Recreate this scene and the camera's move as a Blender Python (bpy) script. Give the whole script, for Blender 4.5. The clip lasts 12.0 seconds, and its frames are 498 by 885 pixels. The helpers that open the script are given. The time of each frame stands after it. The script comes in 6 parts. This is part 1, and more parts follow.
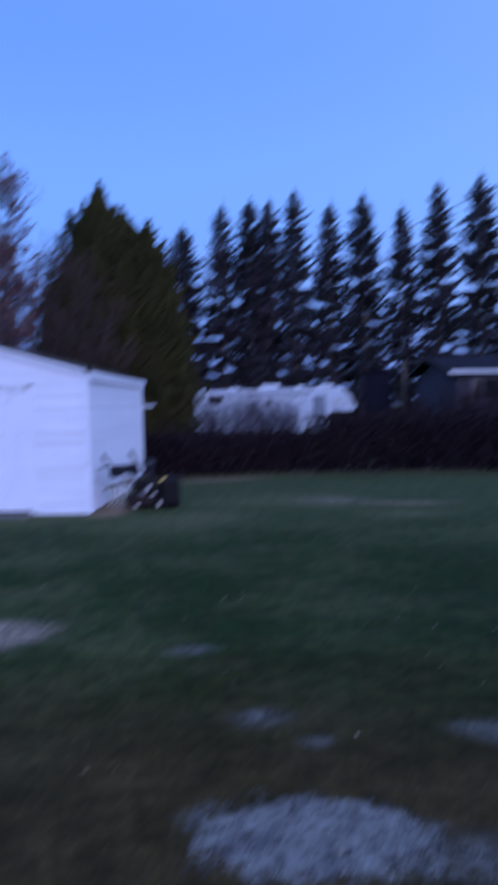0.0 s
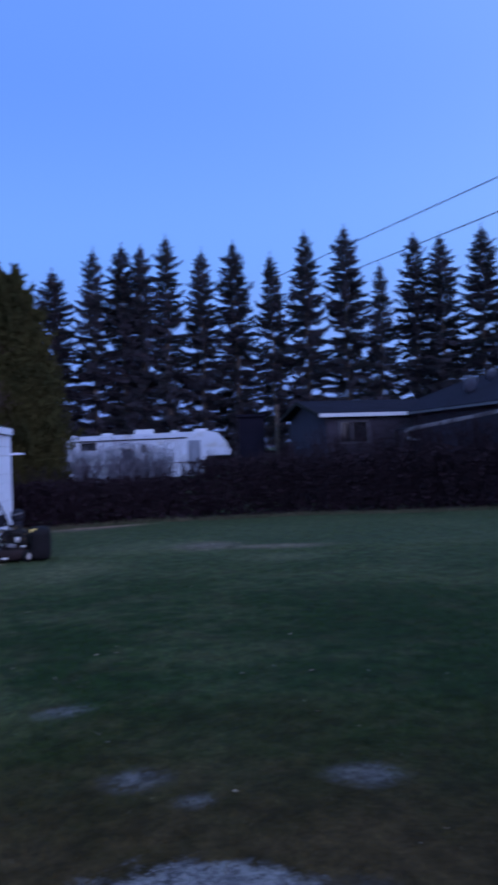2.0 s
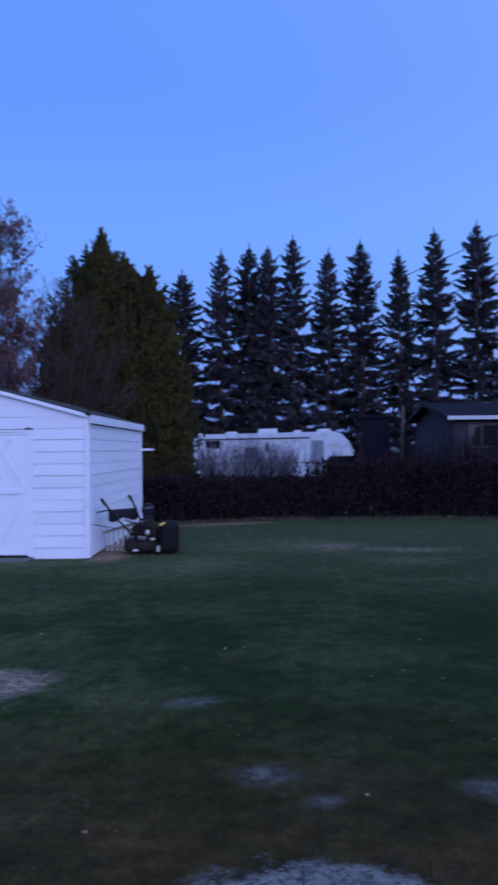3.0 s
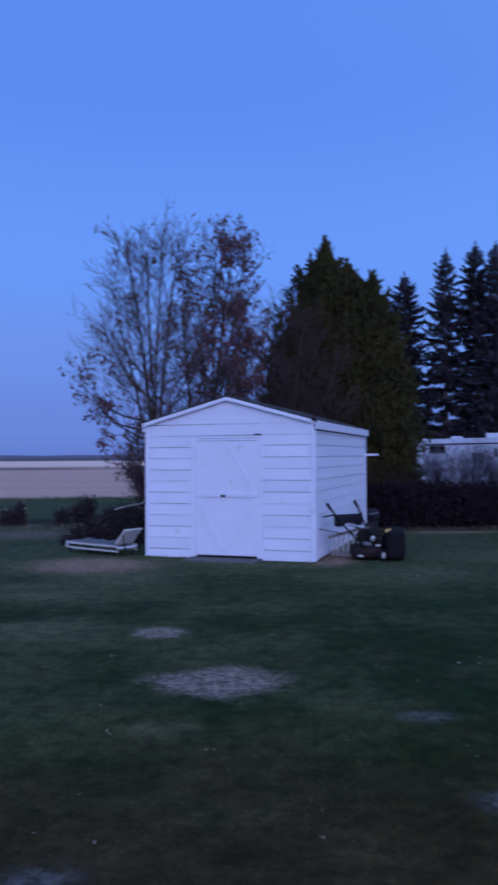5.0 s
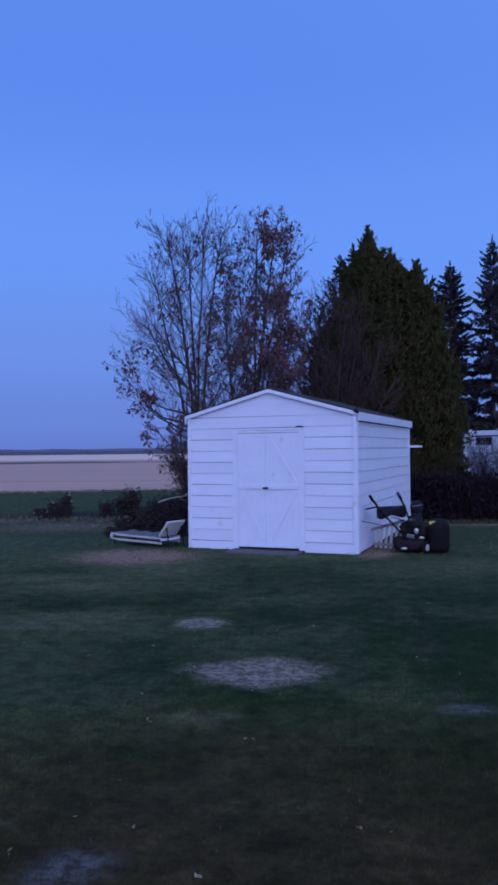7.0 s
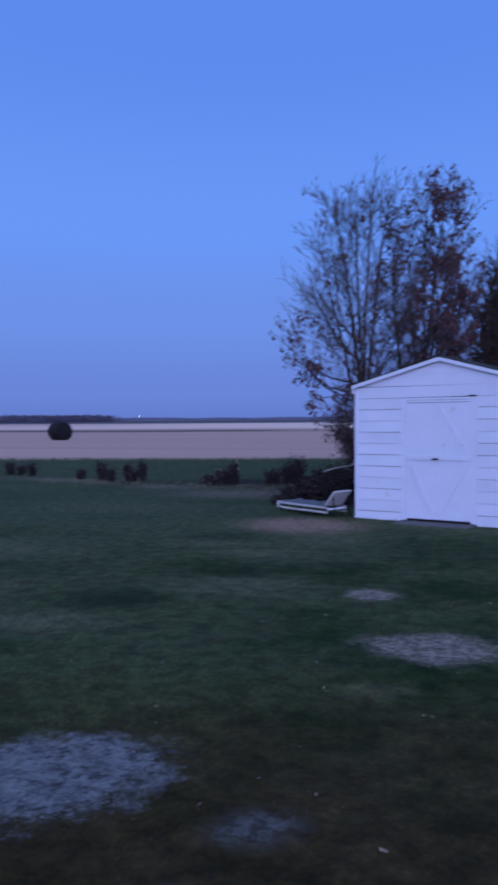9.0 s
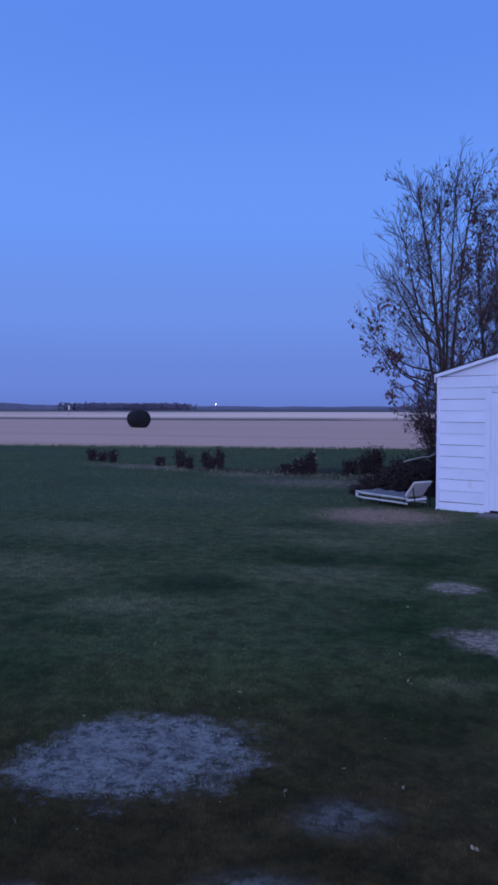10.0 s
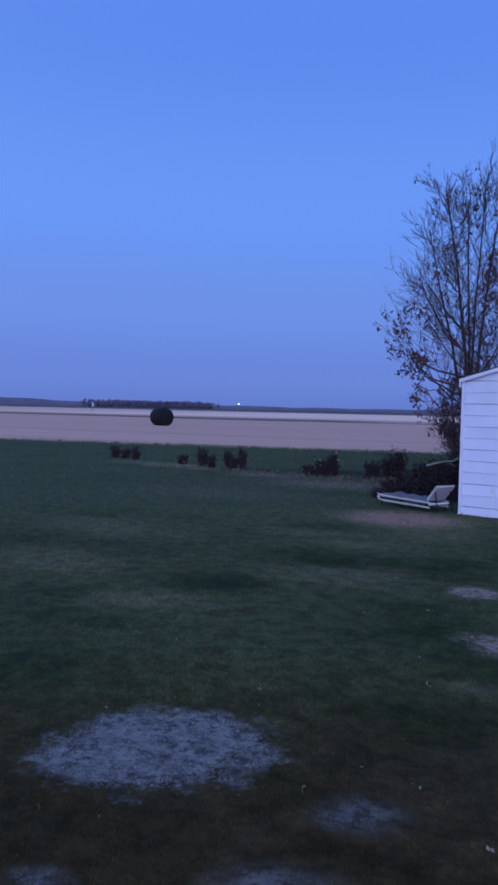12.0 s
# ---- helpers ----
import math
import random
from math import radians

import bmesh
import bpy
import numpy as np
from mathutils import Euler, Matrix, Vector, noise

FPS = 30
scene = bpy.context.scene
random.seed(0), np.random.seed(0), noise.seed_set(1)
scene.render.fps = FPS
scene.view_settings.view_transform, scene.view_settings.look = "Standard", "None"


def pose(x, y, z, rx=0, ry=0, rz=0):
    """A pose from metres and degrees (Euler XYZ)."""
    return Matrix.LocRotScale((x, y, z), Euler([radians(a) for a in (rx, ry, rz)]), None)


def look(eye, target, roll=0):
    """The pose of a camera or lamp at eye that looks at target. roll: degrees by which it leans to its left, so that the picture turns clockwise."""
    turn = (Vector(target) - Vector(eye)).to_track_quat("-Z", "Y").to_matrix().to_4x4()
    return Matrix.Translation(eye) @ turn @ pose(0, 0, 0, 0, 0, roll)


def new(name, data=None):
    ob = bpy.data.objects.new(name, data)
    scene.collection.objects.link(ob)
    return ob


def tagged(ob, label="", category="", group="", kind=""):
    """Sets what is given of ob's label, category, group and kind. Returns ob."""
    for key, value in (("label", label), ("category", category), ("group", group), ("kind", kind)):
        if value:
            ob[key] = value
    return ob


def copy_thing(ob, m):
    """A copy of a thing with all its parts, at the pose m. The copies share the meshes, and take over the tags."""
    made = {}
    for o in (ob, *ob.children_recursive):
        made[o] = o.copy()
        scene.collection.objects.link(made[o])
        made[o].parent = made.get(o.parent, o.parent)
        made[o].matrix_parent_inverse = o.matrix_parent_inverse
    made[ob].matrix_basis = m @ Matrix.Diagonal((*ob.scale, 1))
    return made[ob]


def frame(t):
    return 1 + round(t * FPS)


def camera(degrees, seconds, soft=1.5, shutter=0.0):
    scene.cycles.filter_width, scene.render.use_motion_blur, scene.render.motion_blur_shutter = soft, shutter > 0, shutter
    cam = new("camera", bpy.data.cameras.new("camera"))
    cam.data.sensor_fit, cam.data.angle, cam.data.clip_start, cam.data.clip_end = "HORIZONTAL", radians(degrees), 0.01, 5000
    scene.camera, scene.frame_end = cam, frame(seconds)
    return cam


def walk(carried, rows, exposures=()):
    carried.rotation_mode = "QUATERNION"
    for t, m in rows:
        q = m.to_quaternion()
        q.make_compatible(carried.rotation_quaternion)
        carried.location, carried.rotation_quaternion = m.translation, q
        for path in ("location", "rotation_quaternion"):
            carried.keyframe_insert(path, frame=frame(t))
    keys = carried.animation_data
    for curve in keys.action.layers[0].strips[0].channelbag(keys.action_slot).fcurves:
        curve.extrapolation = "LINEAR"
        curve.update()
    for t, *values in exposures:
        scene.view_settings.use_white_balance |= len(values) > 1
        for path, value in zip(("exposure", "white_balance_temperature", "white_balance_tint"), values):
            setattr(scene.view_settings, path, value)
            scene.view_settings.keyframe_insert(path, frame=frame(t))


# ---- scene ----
# camera: held in the hand by somebody who stands on the lawn and turns
cam = camera(35.7, 12.0, soft=3.0, shutter=0.8)
PATH = [
    (0.0, pose(0.064, -0.069, 1.631, 87.32, 0.99, -15.88)),
    (0.2, pose(0.096, -0.017, 1.623, 90.70, 1.97, -19.56)),
    (0.3, pose(0.101, -0.034, 1.632, 91.87, 2.33, -21.44)),
    (0.5, pose(0.139, -0.087, 1.631, 93.04, 2.85, -25.42)),
    (0.7, pose(0.157, -0.055, 1.620, 93.01, 3.38, -29.60)),
    (0.8, pose(0.162, -0.068, 1.630, 92.99, 3.73, -31.32)),
    (1.0, pose(0.175, -0.090, 1.637, 92.89, 4.01, -32.98)),
    (1.2, pose(0.143, -0.065, 1.656, 91.97, 3.52, -33.84)),
    (1.5, pose(0.133, -0.068, 1.650, 90.95, 2.62, -31.75)),
    (2.0, pose(0.100, -0.042, 1.653, 90.36, 1.91, -25.07)),
    (2.5, pose(0.064, -0.006, 1.648, 90.50, 0.99, -20.18)),
    (2.7, pose(0.045, -0.004, 1.646, 90.52, 0.73, -18.44)),
    (4.3, pose(0.004, 0.024, 1.643, 90.80, 1.03, -7.14)),
    (4.5, pose(-0.001, 0.035, 1.645, 90.79, 1.08, -5.38)),
    (5.0, pose(-0.040, 0.034, 1.657, 91.03, 0.33, 0.16)),
    (5.5, pose(-0.039, 0.046, 1.650, 91.32, 0.13, 2.16)),
    (6.0, pose(-0.049, 0.042, 1.648, 91.37, -0.08, 2.86)),
    (6.5, pose(-0.028, 0.038, 1.651, 90.71, 0.01, 2.47)),
    (6.7, pose(-0.000, 0.030, 1.645, 90.67, 0.22, 2.78)),
    (8.3, pose(-0.065, 0.052, 1.657, 88.94, 0.49, 9.36)),
    (8.5, pose(-0.085, 0.066, 1.653, 88.79, 0.34, 11.19)),
    (9.0, pose(-0.106, 0.052, 1.664, 88.30, 0.41, 15.30)),
    (9.5, pose(-0.139, 0.056, 1.661, 87.87, 0.35, 19.32)),
    (10.0, pose(-0.170, 0.050, 1.658, 87.50, -0.02, 20.88)),
    (10.5, pose(-0.175, 0.031, 1.657, 87.45, -0.08, 20.95)),
    (11.0, pose(-0.174, 0.020, 1.657, 87.41, -0.27, 21.11)),
    (11.5, pose(-0.175, 0.013, 1.653, 87.34, -0.78, 21.87)),
    (12.0, pose(-0.169, -0.007, 1.659, 87.49, -1.24, 22.55)),
]
walk(cam, PATH, exposures=[(0.0, 0.46, 6680, 9), (0.5, 0.19, 6680, 8), (1.2, 0.20, 6800, 8), (2.0, 0.34, 6700, 7), (2.7, 0.31, 6640, 7), (4.3, 0.09, 6430, 9), (5.5, 0.0, 6370, 9), (8.3, 0.0, 6460, 10), (12.0, 0.0, 6500, 10)])

# ------------------------------------------------------------------ light: dusk, the sun just down behind the camera
SUN_AZ = radians(166)      # where it went down, clockwise from +y
GLOW = Vector((math.sin(SUN_AZ), math.cos(SUN_AZ), 0.10)).normalized()
world = bpy.data.worlds.new("dusk_sky")
scene.world = world
world.use_nodes = True
wn = world.node_tree.nodes
wl = world.node_tree.links
w_at = wn.new("ShaderNodeTexCoord")
w_dir = wn.new("ShaderNodeVectorMath")
w_dir.operation = "NORMALIZE"
wl.new(w_at.outputs["Generated"], w_dir.inputs[0])
w_sep = wn.new("ShaderNodeSeparateXYZ")
wl.new(w_dir.outputs["Vector"], w_sep.inputs[0])
w_ramp = wn.new("ShaderNodeValToRGB")
w_ramp.color_ramp.interpolation = "EASE"
SKY = [(0.0, (0.128, 0.208, 0.61)), (0.04, (0.140, 0.238, 0.69)), (0.13, (0.150, 0.285, 0.80)), (0.24, (0.140, 0.312, 0.92)), (0.45, (0.105, 0.252, 0.84)), (1.0, (0.07, 0.18, 0.66))]
for k, (at, colour) in enumerate(SKY):
    e = w_ramp.color_ramp.elements[k] if k < 2 else w_ramp.color_ramp.elements.new(at)
    e.position, e.color = at, (*colour, 1)
wl.new(w_sep.outputs["Z"], w_ramp.inputs["Fac"])
w_dot = wn.new("ShaderNodeVectorMath")
w_dot.operation = "DOT_PRODUCT"
w_dot.inputs[1].default_value = GLOW
wl.new(w_dir.outputs["Vector"], w_dot.inputs[0])
w_map = wn.new("ShaderNodeMapRange")
w_map.interpolation_type = "SMOOTHSTEP"
w_map.inputs["From Min"].default_value, w_map.inputs["From Max"].default_value = -0.95, 1.0
wl.new(w_dot.outputs["Value"], w_map.inputs["Value"])
w_mix = wn.new("ShaderNodeMix")
w_mix.data_type = "RGBA"
w_mix.inputs["B"].default_value = (0.42, 0.66, 1.22, 1)
wl.new(w_map.outputs["Result"], w_mix.inputs["Factor"])
wl.new(w_ramp.outputs["Color"], w_mix.inputs["A"])
wl.new(w_mix.outputs["Result"], wn["Background"].inputs[0])
wn["Background"].inputs[1].default_value = 1.0

sun_data = bpy.data.lights.new("afterglow", "SUN")
sun_data.energy = 1.45
sun_data.angle = radians(60)
sun_data.color = (0.70, 0.57, 1.12)
sun = new("afterglow", sun_data)
sun.matrix_world = look((0, 0, 30), Vector((0, 0, 30)) - 30 * Vector((math.sin(SUN_AZ), math.cos(SUN_AZ), math.tan(radians(12)))))


# ------------------------------------------------------------------ materials
def material(name, base, rough=0.8, var=0.25, scale=6.0, fine=60.0, bump=0.15, metal=0.0, other=None, spec=0.3, rand=0.0, island=0.0, stain_or_shade=None, edge=(0.35, 0.68)):
    """A surface with two scales of variation (broad stains, fine grain), bump, and, where asked, a shift per object or per island."""
    m = bpy.data.materials.new(name)
    m.use_nodes = True
    n, l = m.node_tree.nodes, m.node_tree.links
    b = n["Principled BSDF"]
    b.inputs["Roughness"].default_value = rough
    b.inputs["Metallic"].default_value = metal
    b.inputs["Specular IOR Level"].default_value = spec
    tc = n.new("ShaderNodeTexCoord")
    big, small = n.new("ShaderNodeTexNoise"), n.new("ShaderNodeTexNoise")
    big.inputs["Scale"].default_value, big.inputs["Detail"].default_value = scale, 4
    small.inputs["Scale"].default_value, small.inputs["Detail"].default_value = fine, 3
    place = tc.outputs["Object"]
    if rand:
        # every piece is cut from another stretch of the material
        who, shift = n.new("ShaderNodeObjectInfo"), n.new("ShaderNodeVectorMath")
        shift.operation = "MULTIPLY_ADD"
        shift.inputs[1].default_value = (37.0, 53.0, 71.0)
        l.new(who.outputs["Random"], shift.inputs[0])
        l.new(place, shift.inputs[2])
        place = shift.outputs["Vector"]
    l.new(place, big.inputs["Vector"])
    l.new(place, small.inputs["Vector"])
    other = other or tuple(c * (1 - var) for c in base)
    mix = n.new("ShaderNodeMix")
    mix.data_type = "RGBA"
    mix.inputs["A"].default_value, mix.inputs["B"].default_value = (*base, 1), (*other, 1)
    ramp = n.new("ShaderNodeMapRange")
    ramp.inputs["From Min"].default_value, ramp.inputs["From Max"].default_value = edge
    l.new(big.outputs["Fac"], ramp.inputs["Value"])
    l.new(ramp.outputs["Result"], mix.inputs["Factor"])
    hsv = n.new("ShaderNodeHueSaturation")
    l.new(mix.outputs["Result"], hsv.inputs["Color"])
    val = n.new("ShaderNodeMath")
    val.operation = "MULTIPLY_ADD"
    val.inputs[1].default_value, val.inputs[2].default_value = var * 1.6, 1.0 - var * 0.8
    l.new(small.outputs["Fac"], val.inputs[0])
    last = val.outputs[0]
    for amount, kind, socket in ((rand, "ShaderNodeObjectInfo", "Random"), (island, "ShaderNodeNewGeometry", "Random Per Island")):
        if amount:
            info, mul, add = n.new(kind), n.new("ShaderNodeMath"), n.new("ShaderNodeMath")
            mul.operation, add.operation = "MULTIPLY_ADD", "MULTIPLY"
            mul.inputs[1].default_value, mul.inputs[2].default_value = amount * 2, 1.0 - amount
            l.new(info.outputs[socket], mul.inputs[0])
            l.new(mul.outputs[0], add.inputs[0])
            l.new(last, add.inputs[1])
            last = add.outputs[0]
    l.new(last, hsv.inputs["Value"])
    colour = hsv.outputs["Color"]
    if stain_or_shade:
        tint, low, high, size = stain_or_shade
        st, sm, sr = n.new("ShaderNodeTexNoise"), n.new("ShaderNodeMix"), n.new("ShaderNodeMapRange")
        st.inputs["Scale"].default_value, st.inputs["Detail"].default_value = size, 8
        sr.inputs["From Min"].default_value, sr.inputs["From Max"].default_value = low, high
        sm.data_type = "RGBA"
        l.new(place, st.inputs["Vector"])
        l.new(st.outputs["Fac"], sr.inputs["Value"])
        l.new(sr.outputs["Result"], sm.inputs["Factor"])
        l.new(colour, sm.inputs["A"])
        sm.inputs["B"].default_value = (*tint, 1)
        colour = sm.outputs["Result"]
    l.new(colour, b.inputs["Base Color"])
    if bump:
        bp = n.new("ShaderNodeBump")
        bp.inputs["Strength"].default_value, bp.inputs["Distance"].default_value = bump, 0.01
        l.new(small.outputs["Fac"], bp.inputs["Height"])
        l.new(bp.outputs["Normal"], b.inputs["Normal"])
    return m


def leafy(m, out=0.6, up=0.35, own=0.55):
    """Soft foliage: light passes between the sprays, so a crown shades more by its round form than by each leaf."""
    n, l = m.node_tree.nodes, m.node_tree.links
    sep, flat = n.new("ShaderNodeSeparateXYZ"), n.new("ShaderNodeCombineXYZ")
    l.new(n.new("ShaderNodeTexCoord").outputs["Object"], sep.inputs[0])
    l.new(sep.outputs["X"], flat.inputs[0])
    l.new(sep.outputs["Y"], flat.inputs[1])

    def vec(op, a, *rest):
        x = n.new("ShaderNodeVectorMath")
        x.operation = op
        l.new(a, x.inputs[0])
        for i, val in enumerate(rest):
            if isinstance(val, tuple):
                x.inputs[i + 1].default_value = val
            else:
                l.new(val, x.inputs[i + 1])
        return x.outputs["Vector"]
    turn = n.new("ShaderNodeVectorTransform")
    turn.vector_type, turn.convert_from, turn.convert_to = "VECTOR", "OBJECT", "WORLD"
    l.new(vec("NORMALIZE", flat.outputs[0]), turn.inputs[0])
    way = vec("MULTIPLY_ADD", turn.outputs[0], (out, out, out), (0, 0, up))
    mixed = vec("NORMALIZE", vec("MULTIPLY_ADD", n.new("ShaderNodeNewGeometry").outputs["Normal"], (own, own, own), way))
    l.new(mixed, n["Principled BSDF"].inputs["Normal"])
    return m


WHITE = material("white_painted_siding", (0.67, 0.71, 0.84), 0.55, 0.06, 1.5, 40, 0.2, stain_or_shade=((0.55, 0.53, 0.50), 0.68, 0.86, 5.0), rand=0.03)
WHITE_TRIM = material("white_painted_trim", (0.68, 0.72, 0.85), 0.5, 0.06, 2, 50, 0.15, stain_or_shade=((0.5, 0.47, 0.42), 0.64, 0.85, 7.0))
GAP = material("dark_backing", (0.07, 0.065, 0.065), 0.9, 0.3)
SHINGLE = material("dark_shingles", (0.055, 0.055, 0.06), 0.95, 0.4, 3, 80, 0.6, rand=0.2, stain_or_shade=((0.05, 0.06, 0.03), 0.5, 0.7, 6.0))
STEEL = material("dark_steel", (0.013, 0.012, 0.014), 0.85, 0.4, 9, 80, 0.2, metal=0.2, stain_or_shade=((0.10, 0.07, 0.03), 0.58, 0.75, 12.0))
PALE_METAL = material("weathered_aluminium", (0.55, 0.56, 0.58), 0.45, 0.2, 8, 90, 0.1, metal=0.7)
RUBBER = material("black_rubber", (0.014, 0.014, 0.015), 0.95, 0.3, 8, 70, 0.4, spec=0.1)
BLACK_PLASTIC = material("black_plastic", (0.014, 0.013, 0.015), 0.85, 0.3, 8, 70, 0.1, spec=0.1)
DARK_PANEL = material("blue_black_panel", (0.021, 0.022, 0.032), 0.85, 0.35, 8, 70, 0.3, spec=0.1)
DULL_WHITE = material("dull_white_wood", (0.50, 0.49, 0.48), 0.8, 0.2, 6, 60, 0.3)
GREY_CANVAS = material("grey_canvas", (0.13, 0.135, 0.155), 0.9, 0.3, 6, 90, 0.4)
YELLOW = material("yellow_sticker", (0.60, 0.42, 0.12), 0.5, 0.2)
RED_BROWN = material("rusty_housing", (0.018, 0.010, 0.011), 0.85, 0.4, 9, 60, 0.3)
# dark timber of the house; also the shade painted under the shed
DARK_TIMBER_AND_SHADE = material("dark_timber_and_shade", (0.022, 0.019, 0.018), 0.95, 0.3, 4, 60, 0.3)
CONCRETE = material("concrete", (0.12, 0.115, 0.115), 0.9, 0.3, 4, 60, 0.4)
OLD_WOOD = material("grey_weathered_wood", (0.30, 0.28, 0.25), 0.85, 0.3, 5, 60, 0.4, rand=0.15)
BARK = material("grey_brown_bark", (0.06, 0.048, 0.042), 0.95, 0.35, 8, 70, 0.6)
SPRUCE_BARK = material("spruce_bark", (0.13, 0.10, 0.09), 0.95, 0.35, 8, 60, 0.6)
TWIG = material("bare_twigs", (0.105, 0.080, 0.085), 0.95, 0.3, 5, 40, 0.0, island=0.3)
PALE_TWIG = material("pale_bare_twigs", (0.115, 0.115, 0.155), 0.95, 0.3, 5, 40, 0.0, island=0.3)
RED_TWIG = material("reddish_bare_twigs", (0.060, 0.038, 0.034), 0.95, 0.3, 5, 40, 0.0, island=0.3)
HEDGE_TWIG = material("dark_hedge_twigs", (0.023, 0.015, 0.020), 0.95, 0.15, 1.5, 40, 0.0, island=0.08, spec=0.08)
DRY_LEAF = material("dry_brown_leaves", (0.125, 0.056, 0.060), 0.85, 0.35, 6, 50, 0.0, other=(0.085, 0.044, 0.050), island=0.4)
NEEDLE = leafy(material("spruce_needles", (0.062, 0.055, 0.072), 0.95, 0.35, 0.8, 20, 0.0, other=(0.030, 0.033, 0.036), island=0.35, rand=0.22, spec=0.1))
CEDAR_GREEN = leafy(material("cedar_foliage", (0.050, 0.047, 0.017), 0.95, 0.3, 0.9, 20, 0.0, other=(0.027, 0.029, 0.012), island=0.25, spec=0.08))
DRY_GRASS = material("dry_grass", (0.085, 0.078, 0.048), 0.85, 0.3, 2, 20, 0.0, other=(0.06, 0.062, 0.035), island=0.35)
STRAW = material("bleached_straw", (0.21, 0.19, 0.13), 0.85, 0.3, 2, 20, 0.0, other=(0.12, 0.115, 0.075), island=0.4)
FALLEN_LEAF = material("pale_fallen_leaves", (0.20, 0.18, 0.13), 0.7, 0.3, 5, 40, 0.0, island=0.3)
STONE = material("grey_pebbles", (0.15, 0.15, 0.16), 0.85, 0.3, 20, 90, 0.2, island=0.4)
DEAD_STEM = material("dead_garden_stems", (0.044, 0.033, 0.036), 0.95, 0.3, 6, 40, 0.0, island=0.35)
BRUSH = material("dark_cut_brush", (0.034, 0.024, 0.024), 0.95, 0.3, 4, 40, 0.0, island=0.4)
HUSK = material("pale_seed_heads", (0.24, 0.21, 0.16), 0.9, 0.3, 6, 40, 0.0, island=0.3)
BALE_WRAP = material("weathered_dark_hay", (0.011, 0.011, 0.014), 0.9, 0.4, 2.5, 40, 0.5)
TRAILER_PANEL = material("dim_trailer_panel", (0.17, 0.20, 0.27), 0.5, 0.2, 1.2, 30, 0.05)
# the grey mottling on the skin is painted shading from the shrubs before it
TRAILER_SKIN = material("off_white_trailer_skin", (0.43, 0.49, 0.61), 0.45, 0.12, 1.2, 30, 0.05, stain_or_shade=((0.30, 0.30, 0.29), 0.5, 0.75, 1.6))
TRAILER_TRIM = material("trailer_trim", (0.16, 0.15, 0.16), 0.5, 0.2)
VENT_WHITE = material("white_plastic_vents", (0.50, 0.54, 0.62), 0.5, 0.12)
DARK_GLASS = material("dark_window_glass", (0.012, 0.013, 0.016), 0.08, 0.1, 2, 10, 0.0, spec=0.6)
HOUSE_WALL = material("grey_brown_house_siding", (0.044, 0.041, 0.060), 0.9, 0.15, 1.5, 30, 0.15, rand=0.05)
HOUSE_ROOF = material("dark_house_shingles", (0.013, 0.012, 0.023), 0.95, 0.3, 1.2, 25, 0.5, spec=0.1)
FASCIA = material("pale_house_fascia", (0.50, 0.54, 0.61), 0.5, 0.1, 2, 30, 0.05)
WINDOW_FRAME = material("dull_window_frame", (0.085, 0.085, 0.105), 0.7, 0.15)
GUTTER = material("dull_pale_gutter", (0.27, 0.28, 0.33), 0.6, 0.35, 3, 30, 0.1, stain_or_shade=((0.08, 0.08, 0.10), 0.52, 0.66, 3.0))
DISH = material("grey_satellite_dish", (0.060, 0.075, 0.115), 0.5, 0.15)
WIRE = material("black_cable", (0.012, 0.012, 0.014), 0.7, 0.2)
# the distance: aerial haze is painted into these two pale bluish colours
HAZED_WOODS = material("far_woods_hazed", (0.155, 0.145, 0.215), 0.95, 0.2, 0.02, 0.3, 0.0, island=0.3)
HAZED_HILL = material("far_hills_hazed", (0.12, 0.125, 0.19), 0.95, 0.2, 0.004, 0.05, 0.0)
LAMP_GLASS = bpy.data.materials.new("lit_yard_lamp")
LAMP_GLASS.use_nodes = True
LAMP_GLASS.node_tree.nodes["Principled BSDF"].inputs["Emission Color"].default_value = (1.0, 0.72, 0.45, 1)
LAMP_GLASS.node_tree.nodes["Principled BSDF"].inputs["Emission Strength"].default_value = 8.0


# ------------------------------------------------------------------ mesh helpers
def link(name, bm, mat, parent=None, label="", smooth=False):
    me = bpy.data.meshes.new(name)
    bm.to_mesh(me)
    bm.free()
    me.materials.append(mat)
    if smooth:
        me.shade_smooth()
    ob = new(name, me)
    if parent:
        ob.parent = parent
    if label:
        tagged(ob, label)
    return ob


def part(name, bm, mat, parent, label="", smooth=False):
    return link(name, bm, mat, parent, label, smooth)


def mesh_from(name, verts, faces, mat, parent=None, smooth=False):
    me = bpy.data.meshes.new(name)
    me.from_pydata(verts, [], faces)
    me.materials.append(mat)
    if smooth:
        me.shade_smooth()
    ob = new(name, me)
    if parent:
        ob.parent = parent
    return ob


def thing(name, m, label, category, group=""):
    ob = new(name)
    ob.empty_display_size = 0.2
    ob.matrix_basis = m
    return tagged(ob, label, category, group)


def box(bm, x0, x1, y0, y1, z0, z1, bevel=0.0, m=None):
    r = bmesh.ops.create_cube(bm, size=1.0)
    vs = r["verts"]
    for v in vs:
        v.co = Vector((x0 + (v.co.x + 0.5) * (x1 - x0), y0 + (v.co.y + 0.5) * (y1 - y0), z0 + (v.co.z + 0.5) * (z1 - z0)))
    if bevel:
        es = list({e for v in vs for e in v.link_edges})
        r = bmesh.ops.bevel(bm, geom=es, offset=bevel, segments=2, affect="EDGES", profile=0.5)
        vs = list({v for f in r["faces"] for v in f.verts} | {v for v in vs if v.is_valid})
    if m is not None:
        bmesh.ops.transform(bm, matrix=m, verts=vs)
    return vs


